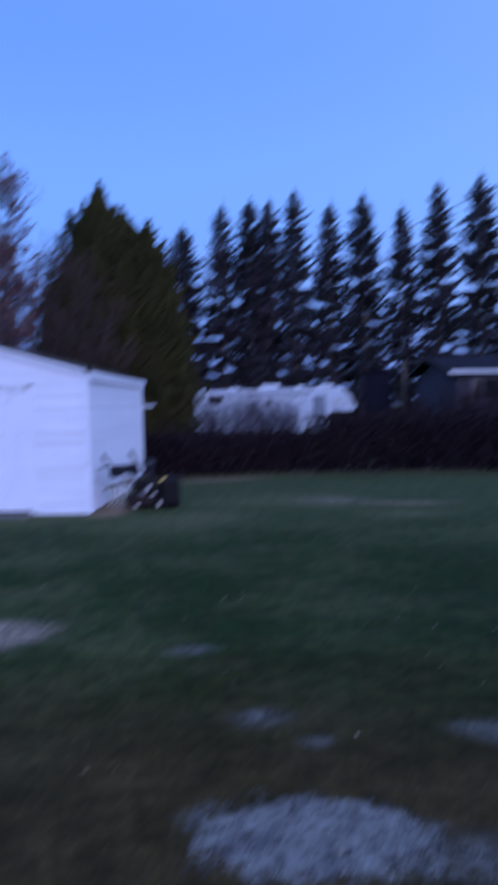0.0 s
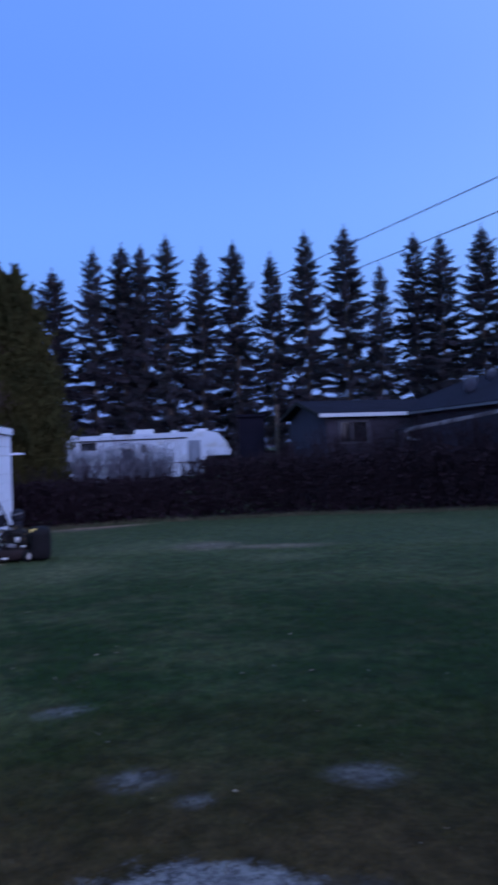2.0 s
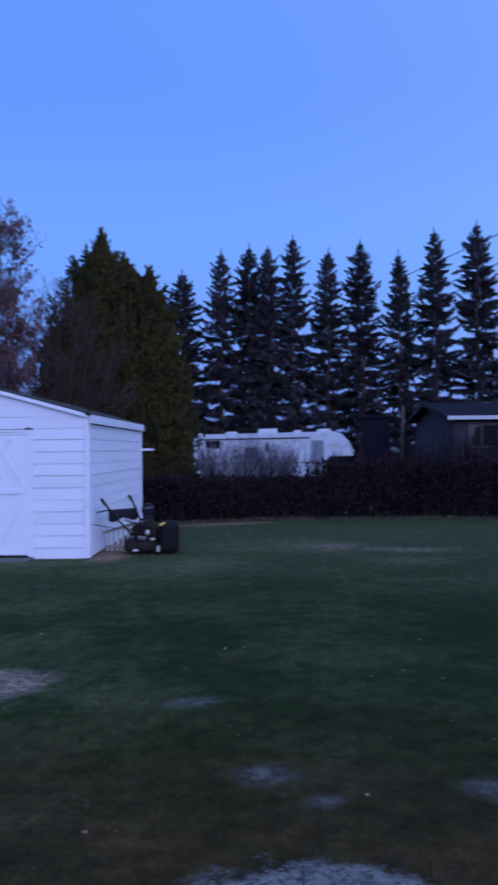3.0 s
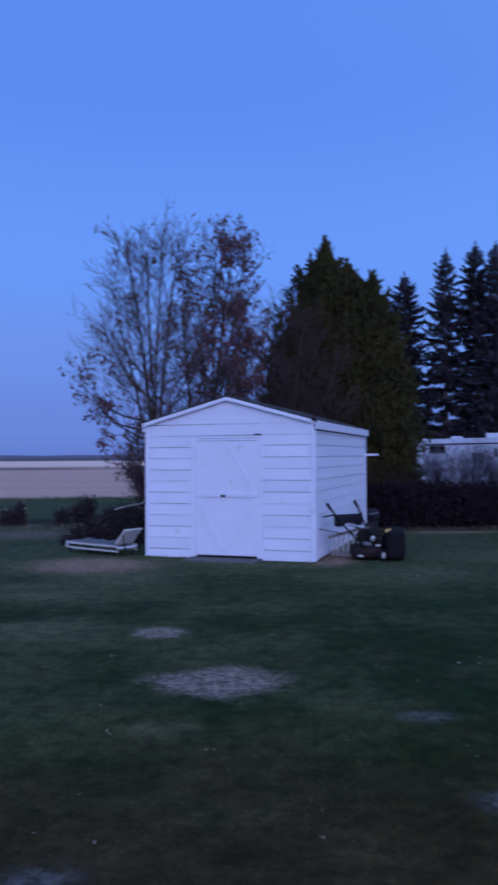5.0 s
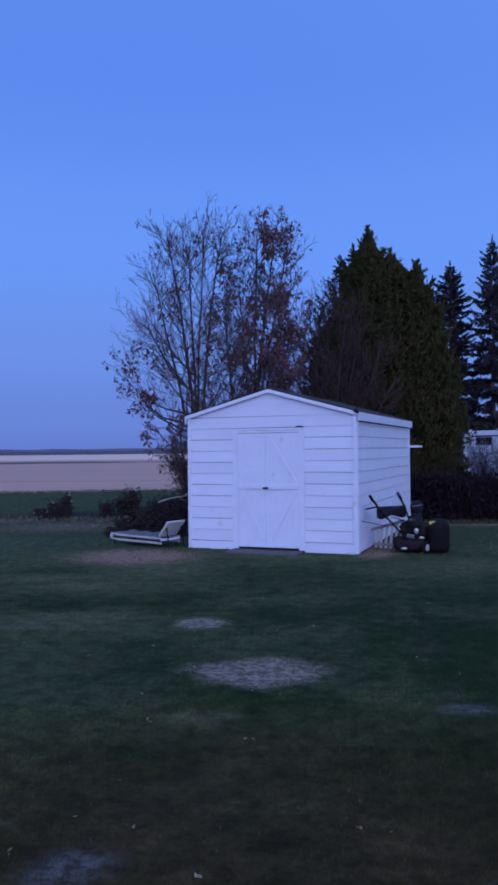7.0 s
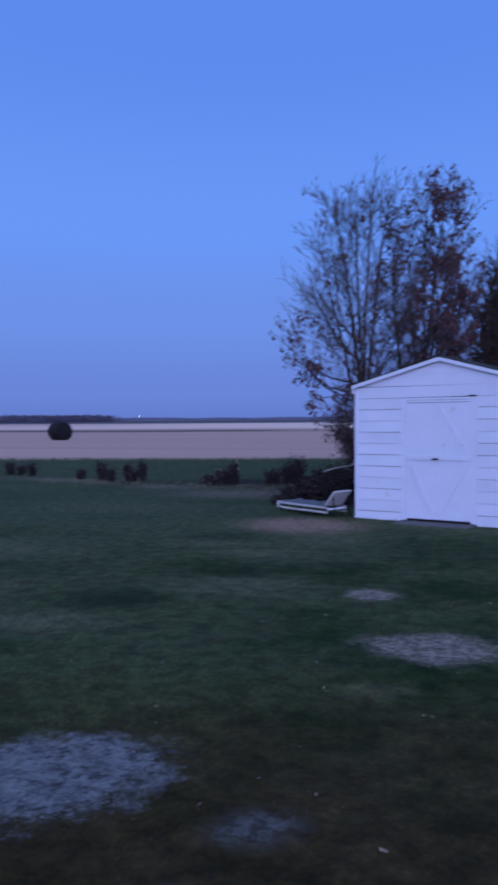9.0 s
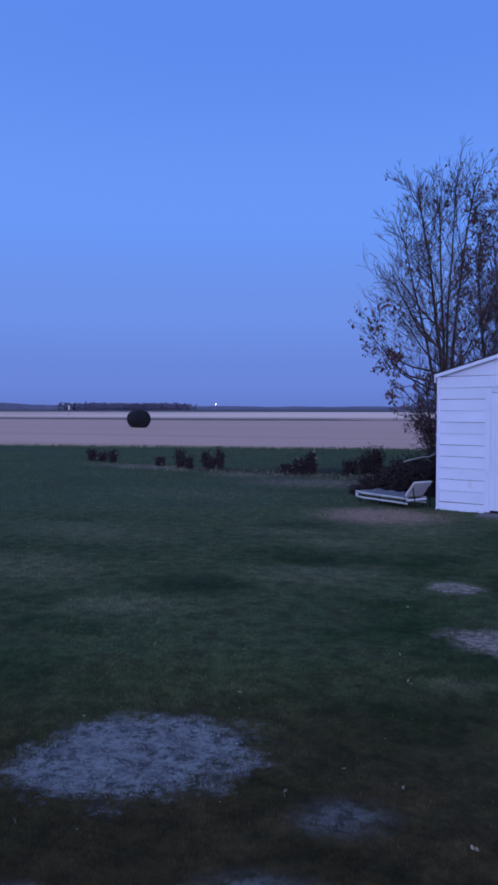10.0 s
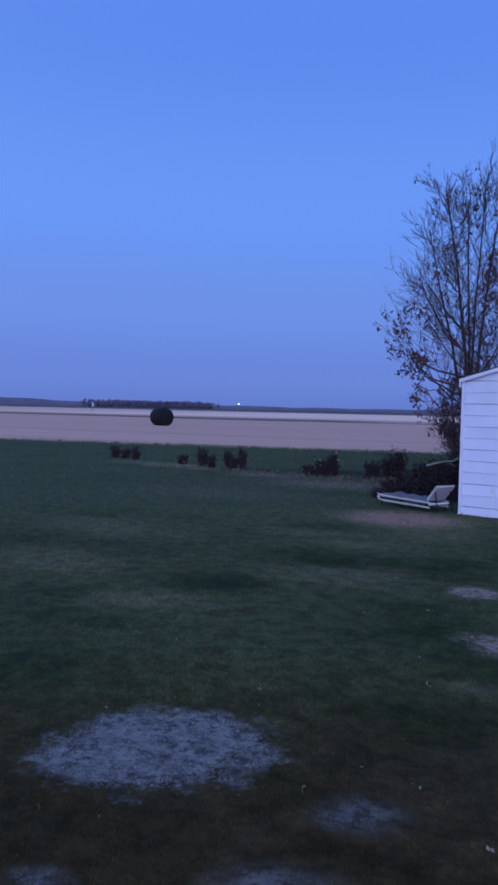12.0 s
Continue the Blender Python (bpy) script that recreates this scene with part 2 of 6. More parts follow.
def rod(bm, a, b, r0, r1=None, seg=8):
    a, b = Vector(a), Vector(b)
    r1 = r0 if r1 is None else r1
    d = b - a
    m = Matrix.Translation((a + b) / 2) @ d.to_track_quat("Z", "Y").to_matrix().to_4x4()
    bmesh.ops.create_cone(bm, cap_ends=True, segments=seg, radius1=r0, radius2=r1, depth=d.length, matrix=m)


def rounded(bm, c, half, p=0.6, us=24, vs=12):
    """A lump between box and ellipsoid: p = 1 is an ellipsoid, smaller is boxier."""
    r = bmesh.ops.create_uvsphere(bm, u_segments=us, v_segments=vs, radius=1.0)
    for v in r["verts"]:
        v.co = Vector([c[i] + half[i] * math.copysign(abs(v.co[i]) ** p, v.co[i]) for i in range(3)])


def beam(bm, a, b, w, t, up=(0, 0, 1), bevel=0.003):
    """A flat board from a to b, w wide and t thick; its thickness lies along up."""
    a, b = Vector(a), Vector(b)
    x = (b - a).normalized()
    z = Vector(up).normalized()
    y = z.cross(x).normalized()
    z = x.cross(y)
    m = Matrix((x, y, z)).transposed().to_4x4()
    m.translation = (a + b) / 2
    L = (b - a).length
    box(bm, -L / 2, L / 2, -w / 2, w / 2, -t / 2, t / 2, bevel, m)


def smooth_step(a, b, x):
    t = min(1.0, max(0.0, (x - a) / (b - a)))
    return t * t * (3 - 2 * t)


def gz(x, y):
    """Height of the ground: the lawn is nearly flat, the land behind the hedge lies half a metre lower."""
    s = 0.341 * x + 0.94 * y
    z = -0.45 * smooth_step(19.3, 27.0, s) * smooth_step(1.5, 6.0, x)
    r = math.hypot(x, y)
    if r < 60:
        z += 0.018 * noise.noise(Vector((x * 0.5, y * 0.5, 0.0))) * (1 - smooth_step(30, 60, r)) * smooth_step(1.0, 3.0, r)
    return z


class Twigs:
    """Collects thin tubes and small leaf faces into lists for one mesh."""

    def __init__(self, seed):
        self.rng = random.Random(seed)
        self.v, self.f = [], []

    def tube(self, pts, radii, seg=4):
        base = len(self.v)
        n = len(pts)
        for i, p in enumerate(pts):
            d = (pts[min(i + 1, n - 1)] - pts[max(i - 1, 0)])
            if d.length < 1e-6:
                d = Vector((0, 0, 1))
            d.normalize()
            side = d.cross(Vector((0.31, 0.52, 0.79)))
            if side.length < 1e-3:
                side = d.cross(Vector((1, 0, 0)))
            side.normalize()
            up = d.cross(side)
            for k in range(seg):
                a = 2 * math.pi * k / seg
                self.v.append(tuple(p + (side * math.cos(a) + up * math.sin(a)) * radii[i]))
        for i in range(n - 1):
            for k in range(seg):
                a, b = base + i * seg + k, base + i * seg + (k + 1) % seg
                self.f.append((a, b, b + seg, a + seg))
        self.f.append(tuple(base + (n - 1) * seg + k for k in range(seg)))

    def leaf(self, p, d, w, n=None):
        """A small bent leaf: two triangles' worth of face with a fold."""
        rng = self.rng
        side = d.cross(Vector((rng.uniform(-1, 1), rng.uniform(-1, 1), rng.uniform(-1, 1))))
        if side.length < 1e-4:
            return
        side = side.normalized() * w
        k = len(self.v)
        fold = d.cross(side).normalized() * w * 0.35
        self.v += [tuple(p), tuple(p + d * 0.5 + side + fold), tuple(p + d), tuple(p + d * 0.5 - side + fold)]
        self.f += [(k, k + 1, k + 2), (k, k + 2, k + 3)]

    def done(self, name, mat, parent=None, smooth=False):
        return mesh_from(name, self.v, self.f, mat, parent, smooth)


def unit(rng):
    while True:
        v = Vector((rng.uniform(-1, 1), rng.uniform(-1, 1), rng.uniform(-1, 1)))
        if 0.05 < v.length < 1:
            return v.normalized()


# ------------------------------------------------------------------ ground
# bare and gravelly patches of the lawn: centre, half length, half width, turn
PATCHES = [(-1.98, 3.29, 0.56, 0.45, 35), (1.05, 2.60, 0.48, 0.30, -20)]
# bare brown soil
SOIL = [(-0.29, 5.76, 0.48, 0.36, 0), (-0.90, 7.34, 0.23, 0.24, 0)]
# thin spots where soil shows through the grass
THIN = [(-0.90, 3.05, 0.15, 0.12, 20), (-1.06, 2.46, 0.18, 0.10, 10), (-1.82, 2.15, 0.11, 0.07, 0), (1.06, 4.97, 0.17, 0.09, 0),
        (1.19, 3.77, 0.13, 0.11, -10), (2.24, 3.25, 0.15, 0.11, -35), (1.58, 2.30, 0.20, 0.14, -30), (1.36, 3.39, 0.08, 0.06, 0)]
# trampled, yellowed stretches
PALE = [(-2.5, 11.95, 0.95, 0.85, 0), (1.35, 12.6, 0.35, 0.9, -17), (4.3, 16.75, 1.0, 0.14, -4)]
# faded streaks of thin dry grass
FADED = [(5.9, 11.4, 0.75, 0.28, -25), (5.0, 12.2, 0.5, 0.5, 10), (3.9, 16.6, 0.9, 0.3, 0), (-4.9, 16.8, 1.5, 0.9, 8), (-3.6, 17.4, 0.8, 0.35, 0), (-10.5, 19.6, 2.2, 0.5, -10), (-7.0, 18.0, 1.0, 0.5, 0)]
# lush dark tufts, with the garden bed's shade painted at (-7.4, 19.0), and pale drifts of drier grass
LUSH_AND_BED_SHADE = [(-3.4, 10.5, 0.55, 0.35, 10), (-2.55, 8.15, 0.45, 0.32, 0), (-1.25, 8.75, 0.42, 0.25, 0), (2.0, 4.3, 0.6, 0.3, -20), (6.9, 10.2, 0.35, 0.3, 0), (-7.4, 19.0, 1.3, 0.35, 5), (-3.2, 6.6, 0.5, 0.4, 20)]
DRIFT = [(-5.9, 9.0, 1.0, 0.5, -10), (-3.5, 5.7, 0.45, 0.3, 20), (-5.2, 6.7, 0.7, 0.6, 0), (-6.6, 13.6, 1.6, 0.8, 10), (-2.6, 9.3, 0.6, 0.3, 0), (-1.8, 10.6, 0.6, 0.5, 0),
         (-3.3, 9.9, 0.8, 0.35, 0), (-2.2, 7.5, 0.6, 0.4, 10), (2.3, 11.0, 0.8, 0.7, 0), (4.0, 12.7, 1.2, 0.7, -10), (5.4, 10.3, 0.6, 0.4, -10), (-0.6, 4.75, 0.2, 0.12, 0), (-0.1, 12.0, 1.0, 0.3, -17)]
# dug-over garden ground with dead litter between the withered plants
BED = [(-8.0, 19.3, 1.5, 0.50, 3), (-5.6, 19.6, 1.7, 1.4, 4), (-3.4, 19.8, 1.4, 2.2, 0)]


class Net:
    """Short names for the nodes that the lawn's materials are made of."""

    def __init__(self, mat):
        self.n, self.l = mat.node_tree.nodes, mat.node_tree.links
        self.at = self.n.new("ShaderNodeTexCoord").outputs["Object"]
        sep = self.n.new("ShaderNodeSeparateXYZ")
        self.l.new(self.at, sep.inputs[0])
        self.X, self.Y = sep.outputs["X"], sep.outputs["Y"]
        flat = self.n.new("ShaderNodeCombineXYZ")
        self.l.new(self.X, flat.inputs[0])
        self.l.new(self.Y, flat.inputs[1])
        self.at = flat.outputs[0]
        self.wob = self.calc("MULTIPLY_ADD", self.tex(5.0, 6, rough=0.7), 1.3, -0.65)

    def tex(self, scale, detail=4, vec=None, rough=0.55):
        t = self.n.new("ShaderNodeTexNoise")
        t.inputs["Scale"].default_value, t.inputs["Detail"].default_value, t.inputs["Roughness"].default_value = scale, detail, rough
        self.l.new(vec or self.at, t.inputs["Vector"])
        return t.outputs["Fac"]

    def ramp(self, x, a, c):
        r = self.n.new("ShaderNodeMapRange")
        r.interpolation_type = "SMOOTHSTEP"
        r.inputs["From Min"].default_value, r.inputs["From Max"].default_value = a, c
        self.l.new(x, r.inputs["Value"])
        return r.outputs["Result"]

    def mixed(self, fac, a, c, how="MIX"):
        x = self.n.new("ShaderNodeMix")
        x.data_type = "RGBA"
        x.blend_type = how
        for sock, val in (("A", a), ("B", c)):
            if isinstance(val, tuple):
                x.inputs[sock].default_value = (*val, 1)
            else:
                self.l.new(val, x.inputs[sock])
        if isinstance(fac, float):
            x.inputs["Factor"].default_value = fac
        else:
            self.l.new(fac, x.inputs["Factor"])
        return x.outputs["Result"]

    def calc(self, op, a, c=0.0, d=0.0):
        x = self.n.new("ShaderNodeMath")
        x.operation = op
        for i, val in enumerate((a, c, d)):
            if isinstance(val, (int, float)):
                x.inputs[i].default_value = val
            else:
                self.l.new(val, x.inputs[i])
        return x.outputs[0]

    def blob(self, cx, cy, a, c, turn):
        co, si = math.cos(radians(turn)), math.sin(radians(turn))
        dx, dy = self.calc("ADD", self.X, -cx), self.calc("ADD", self.Y, -cy)
        u = self.calc("MULTIPLY_ADD", dx, co / a, self.calc("MULTIPLY", dy, si / a))
        v = self.calc("MULTIPLY_ADD", dx, -si / c, self.calc("MULTIPLY", dy, co / c))
        return self.calc("SQRT", self.calc("ADD", self.calc("MULTIPLY", u, u), self.calc("MULTIPLY", v, v)))

    def any_of(self, blobs, soft, wobble=None):
        best = None
        for item in blobs:
            d = self.blob(*item)
            best = d if best is None else self.calc("MINIMUM", best, d)
        return self.ramp(self.calc("ADD", best, wobble or self.wob), 1.0 + soft, 1.0 - soft)

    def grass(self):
        """The colour of the grass at a place: green, pale drifts, lush tufts, painted bed shade, worn brown turf round
        where one stands, and a paler tone painted far off.
        """
        side = self.calc("MULTIPLY_ADD", self.ramp(self.X, -4.0, 3.5), -0.12, self.tex(0.55, 8, rough=0.72))
        c = self.mixed(self.ramp(side, 0.33, 0.55), (0.019, 0.044, 0.011), (0.082, 0.108, 0.046))
        c = self.mixed(self.calc("MULTIPLY", self.ramp(self.tex(2.2, 8, rough=0.7), 0.46, 0.68), 0.55), c, (0.048, 0.044, 0.020))
        slow = self.calc("MULTIPLY_ADD", self.tex(1.3, 8, rough=0.8), 3.0, -1.5)
        c = self.mixed(self.calc("MULTIPLY", self.any_of(DRIFT, 0.9, slow), 0.70), c, (0.158, 0.168, 0.092))
        c = self.mixed(self.calc("MULTIPLY", self.any_of(LUSH_AND_BED_SHADE, 0.5), 0.75), c, (0.014, 0.032, 0.009))
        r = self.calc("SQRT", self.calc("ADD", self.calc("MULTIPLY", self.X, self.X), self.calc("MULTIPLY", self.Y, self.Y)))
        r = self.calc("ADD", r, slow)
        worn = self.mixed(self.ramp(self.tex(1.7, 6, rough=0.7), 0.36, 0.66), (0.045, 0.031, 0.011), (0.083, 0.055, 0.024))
        # far lawn painted paler with distance: light put into the grass colour
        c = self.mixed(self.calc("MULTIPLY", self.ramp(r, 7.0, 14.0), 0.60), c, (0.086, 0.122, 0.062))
        # darker turf towards the house, fading out further off
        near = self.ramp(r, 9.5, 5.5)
        dark_right = self.calc("MULTIPLY", near, self.ramp(self.calc("ADD", self.X, slow), 1.1, 3.6))
        worn = self.mixed(self.calc("MULTIPLY", dark_right, 0.6), worn, (0.034, 0.021, 0.008))
        c = self.mixed(self.calc("MULTIPLY", dark_right, 0.35), c, (0.014, 0.032, 0.009))
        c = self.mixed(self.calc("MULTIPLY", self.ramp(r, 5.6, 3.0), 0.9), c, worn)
        c = self.mixed(self.calc("MULTIPLY", self.any_of(FADED, 0.8), 0.75), c, (0.22, 0.185, 0.145))
        c = self.mixed(self.calc("MULTIPLY", self.any_of(BED, 0.6), 0.8), c, (0.034, 0.030, 0.024))
        # tussocks a hand wide, and finer tufts
        for scale, amount in ((6.0, 0.7), (23.0, 0.5)):
            k = self.calc("MULTIPLY_ADD", self.ramp(self.tex(scale, 5, rough=0.65), 0.30, 0.70), amount, 1.0 - amount * 0.5)
            c = self.mixed(1.0, c, k, "MULTIPLY")
        return self.mixed(1.0, c, (0.90, 0.89, 0.88), "MULTIPLY")


def blade_material():
    m = bpy.data.materials.new("grass_blades")
    m.use_nodes = True
    net = Net(m)
    n, l = net.n, net.l
    b = n["Principled BSDF"]
    b.inputs["Roughness"].default_value = 0.9
    b.inputs["Specular IOR Level"].default_value = 0.1
    geo = n.new("ShaderNodeNewGeometry")
    hsv = n.new("ShaderNodeHueSaturation")
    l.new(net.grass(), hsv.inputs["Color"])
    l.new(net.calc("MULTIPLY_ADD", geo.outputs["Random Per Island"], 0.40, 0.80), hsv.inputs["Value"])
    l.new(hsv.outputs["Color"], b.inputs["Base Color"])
    # thin translucent blades: light passes round them, so they shade nearly as the turf does
    up = n.new("ShaderNodeVectorMath")
    up.operation = "MULTIPLY_ADD"
    up.inputs[1].default_value, up.inputs[2].default_value = (0.8, 0.8, 0.8), (0, 0, 0.6)
    l.new(geo.outputs["Normal"], up.inputs[0])
    nrm = n.new("ShaderNodeVectorMath")
    nrm.operation = "NORMALIZE"
    l.new(up.outputs["Vector"], nrm.inputs[0])
    l.new(nrm.outputs["Vector"], b.inputs["Normal"])
    return m


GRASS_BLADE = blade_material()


def ground_material():
    m = bpy.data.materials.new("lawn_and_fields")
    m.use_nodes = True
    n, l = m.node_tree.nodes, m.node_tree.links
    b = n["Principled BSDF"]
    b.inputs["Roughness"].default_value = 0.95
    b.inputs["Specular IOR Level"].default_value = 0.1
    net = Net(m)
    at, X, Y = net.at, net.X, net.Y
    tex, ramp, mixed, calc, any_of = net.tex, net.ramp, net.mixed, net.calc, net.any_of
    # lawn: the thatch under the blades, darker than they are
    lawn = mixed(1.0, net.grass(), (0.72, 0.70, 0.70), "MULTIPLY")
    lawn = mixed(calc("MULTIPLY", ramp(tex(34, 5, rough=0.7), 0.45, 0.75), 0.6), lawn, (0.020, 0.019, 0.010))
    pale = mixed(ramp(tex(12, 5), 0.35, 0.7), (0.33, 0.20, 0.15), (0.18, 0.12, 0.09))
    lawn = mixed(calc("MULTIPLY", any_of(PALE, 0.5), 0.9), lawn, pale)
    dirt = mixed(ramp(tex(7.0, 9, rough=0.78), 0.42, 0.60), (0.205, 0.200, 0.198), (0.072, 0.070, 0.076))
    dirt = mixed(calc("MULTIPLY", ramp(tex(24, 5, rough=0.7), 0.46, 0.60), 0.55), dirt, (0.062, 0.060, 0.062))
    dirt = mixed(ramp(tex(90, 3), 0.5, 0.75), dirt, (0.20, 0.193, 0.198))
    dirt = mixed(calc("MULTIPLY", calc("MULTIPLY", ramp(tex(14, 4, rough=0.62), 0.515, 0.59), ramp(tex(3.3, 3), 0.37, 0.51)), 0.62), dirt, (0.036, 0.034, 0.034))
    rag = calc("MULTIPLY_ADD", tex(3.2, 8, rough=0.78), 2.2, -1.1)
    lawn = mixed(calc("MULTIPLY", any_of(THIN, 0.85, rag), 0.55), lawn, dirt)
    lawn = mixed(any_of(PATCHES, 0.17, rag), lawn, dirt)
    soil = mixed(ramp(tex(18, 6, rough=0.7), 0.40, 0.62), (0.31, 0.235, 0.195), (0.14, 0.112, 0.098))
    torn = calc("MULTIPLY_ADD", ramp(tex(9.0, 6, rough=0.7), 0.36, 0.60), -0.45, 1.0)
    lawn = mixed(calc("MULTIPLY", any_of(SOIL, 0.34, rag), torn), lawn, soil)
    # stubble field with its strips
    along = n.new("ShaderNodeMapping")
    along.inputs["Scale"].default_value = (0.02, 0.5, 1)
    l.new(at, along.inputs["Vector"])
    streak = tex(1.0, 5, along.outputs["Vector"])
    stub = mixed(ramp(streak, 0.35, 0.7), (0.56, 0.335, 0.265), (0.47, 0.285, 0.225))
    edge = calc("MULTIPLY_ADD", X, -0.05, Y)                       # distance out along the strips
    wave = calc("MULTIPLY_ADD", tex(0.035, 3), 24.0, -12.0)
    edge_w = calc("ADD", edge, wave)
    pale_right = calc("MULTIPLY_ADD", ramp(X, -175, -70), 0.65, 0.35)
    stub = mixed(calc("MULTIPLY", ramp(edge_w, 135, 150), pale_right), stub, (0.80, 0.54, 0.43))
    strip = calc("MULTIPLY", ramp(edge_w, 103, 108), ramp(edge_w, 128, 118))
    gaps = ramp(tex(0.06, 4), 0.32, 0.5)
    stub = mixed(calc("MULTIPLY", calc("MULTIPLY", strip, gaps), 0.85), stub, (0.075, 0.065, 0.05))
    stub = mixed(ramp(edge, 360, 385), stub, (0.10, 0.085, 0.095))
    stub = mixed(calc("MULTIPLY", ramp(edge, 700, 720), ramp(edge, 1000, 960)), stub, (0.12, 0.11, 0.09))
    border = calc("ADD", calc("MULTIPLY_ADD", X, -0.165, Y), calc("MULTIPLY_ADD", tex(0.5, 5), 1.6, -0.8))
    infield = calc("MULTIPLY", ramp(border, 31.9, 32.7), ramp(X, 8.0, 5.0))
    l.new(mixed(infield, lawn, stub), b.inputs["Base Color"])
    bp = n.new("ShaderNodeBump")
    bp.inputs["Strength"].default_value, bp.inputs["Distance"].default_value = 0.6, 0.02
    l.new(tex(30, 6, rough=0.7), bp.inputs["Height"])
    l.new(bp.outputs["Normal"], b.inputs["Normal"])
    return m


def build_ground():
    radii = [0.0] + [0.35 * 1.055 ** i for i in range(178)]
    ang = 192
    verts, faces = [(0, 0, gz(0, 0))], []
    for r in radii[1:]:
        for k in range(ang):
            a = 2 * math.pi * k / ang
            x, y = r * math.sin(a), r * math.cos(a)
            verts.append((x, y, gz(x, y)))
    for k in range(ang):
        faces.append((0, 1 + (k + 1) % ang, 1 + k))
    for i in range(len(radii) - 2):
        for k in range(ang):
            a, c = 1 + i * ang + k, 1 + i * ang + (k + 1) % ang
            faces.append((a, c, c + ang, a + ang))
    ob = mesh_from("ground", verts, faces, ground_material(), smooth=True)
    tagged(ob, "dusky green lawn with bare gravel patches running out to pale stubble fields", "ground", kind="structure")


build_ground()


# ------------------------------------------------------------------ shed
SHED_TURN = -17.395
SHED_W, SHED_L, EAVE, PEAK = 2.858, 5.07, 2.19, 2.59
_a = radians(SHED_TURN)
SHED_O = Vector((0.941 - math.cos(_a) * SHED_W / 2, 12.116 - math.sin(_a) * SHED_W / 2, 0.0))
SHED_M = pose(SHED_O.x, SHED_O.y, 0, 0, 0, SHED_TURN)
LAP = 0.1853


def lap_board(length, height=LAP - 0.0042):
    """One clapboard: 20 mm thick at the foot, 12 mm at the head, a shadow gap above it; runs along x, faces -y."""
    bm = bmesh.new()
    h = length / 2
    prof = [(0.0, 0.0), (-0.020, 0.0), (-0.022, 0.004), (-0.012, height), (0.0, height)]
    rings = [[bm.verts.new((x, y, z)) for y, z in prof] for x in (-h, h)]
    for i in range(5):
        j = (i + 1) % 5
        bm.faces.new((rings[0][i], rings[1][i], rings[1][j], rings[0][j]))
    bm.faces.new(rings[0])
    bm.faces.new(rings[1][::-1])
    bmesh.ops.recalc_face_normals(bm, faces=bm.faces)
    me = bpy.data.meshes.new("board")
    bm.to_mesh(me)
    bm.free()
    me.materials.append(WHITE)
    return me


def hang(me, parent, x, y, z, turn=0.0, tilt=0.0):
    ob = new("board", me)
    ob.parent = parent
    ob.matrix_basis = pose(x, y, z, 0, tilt, turn)
    return ob


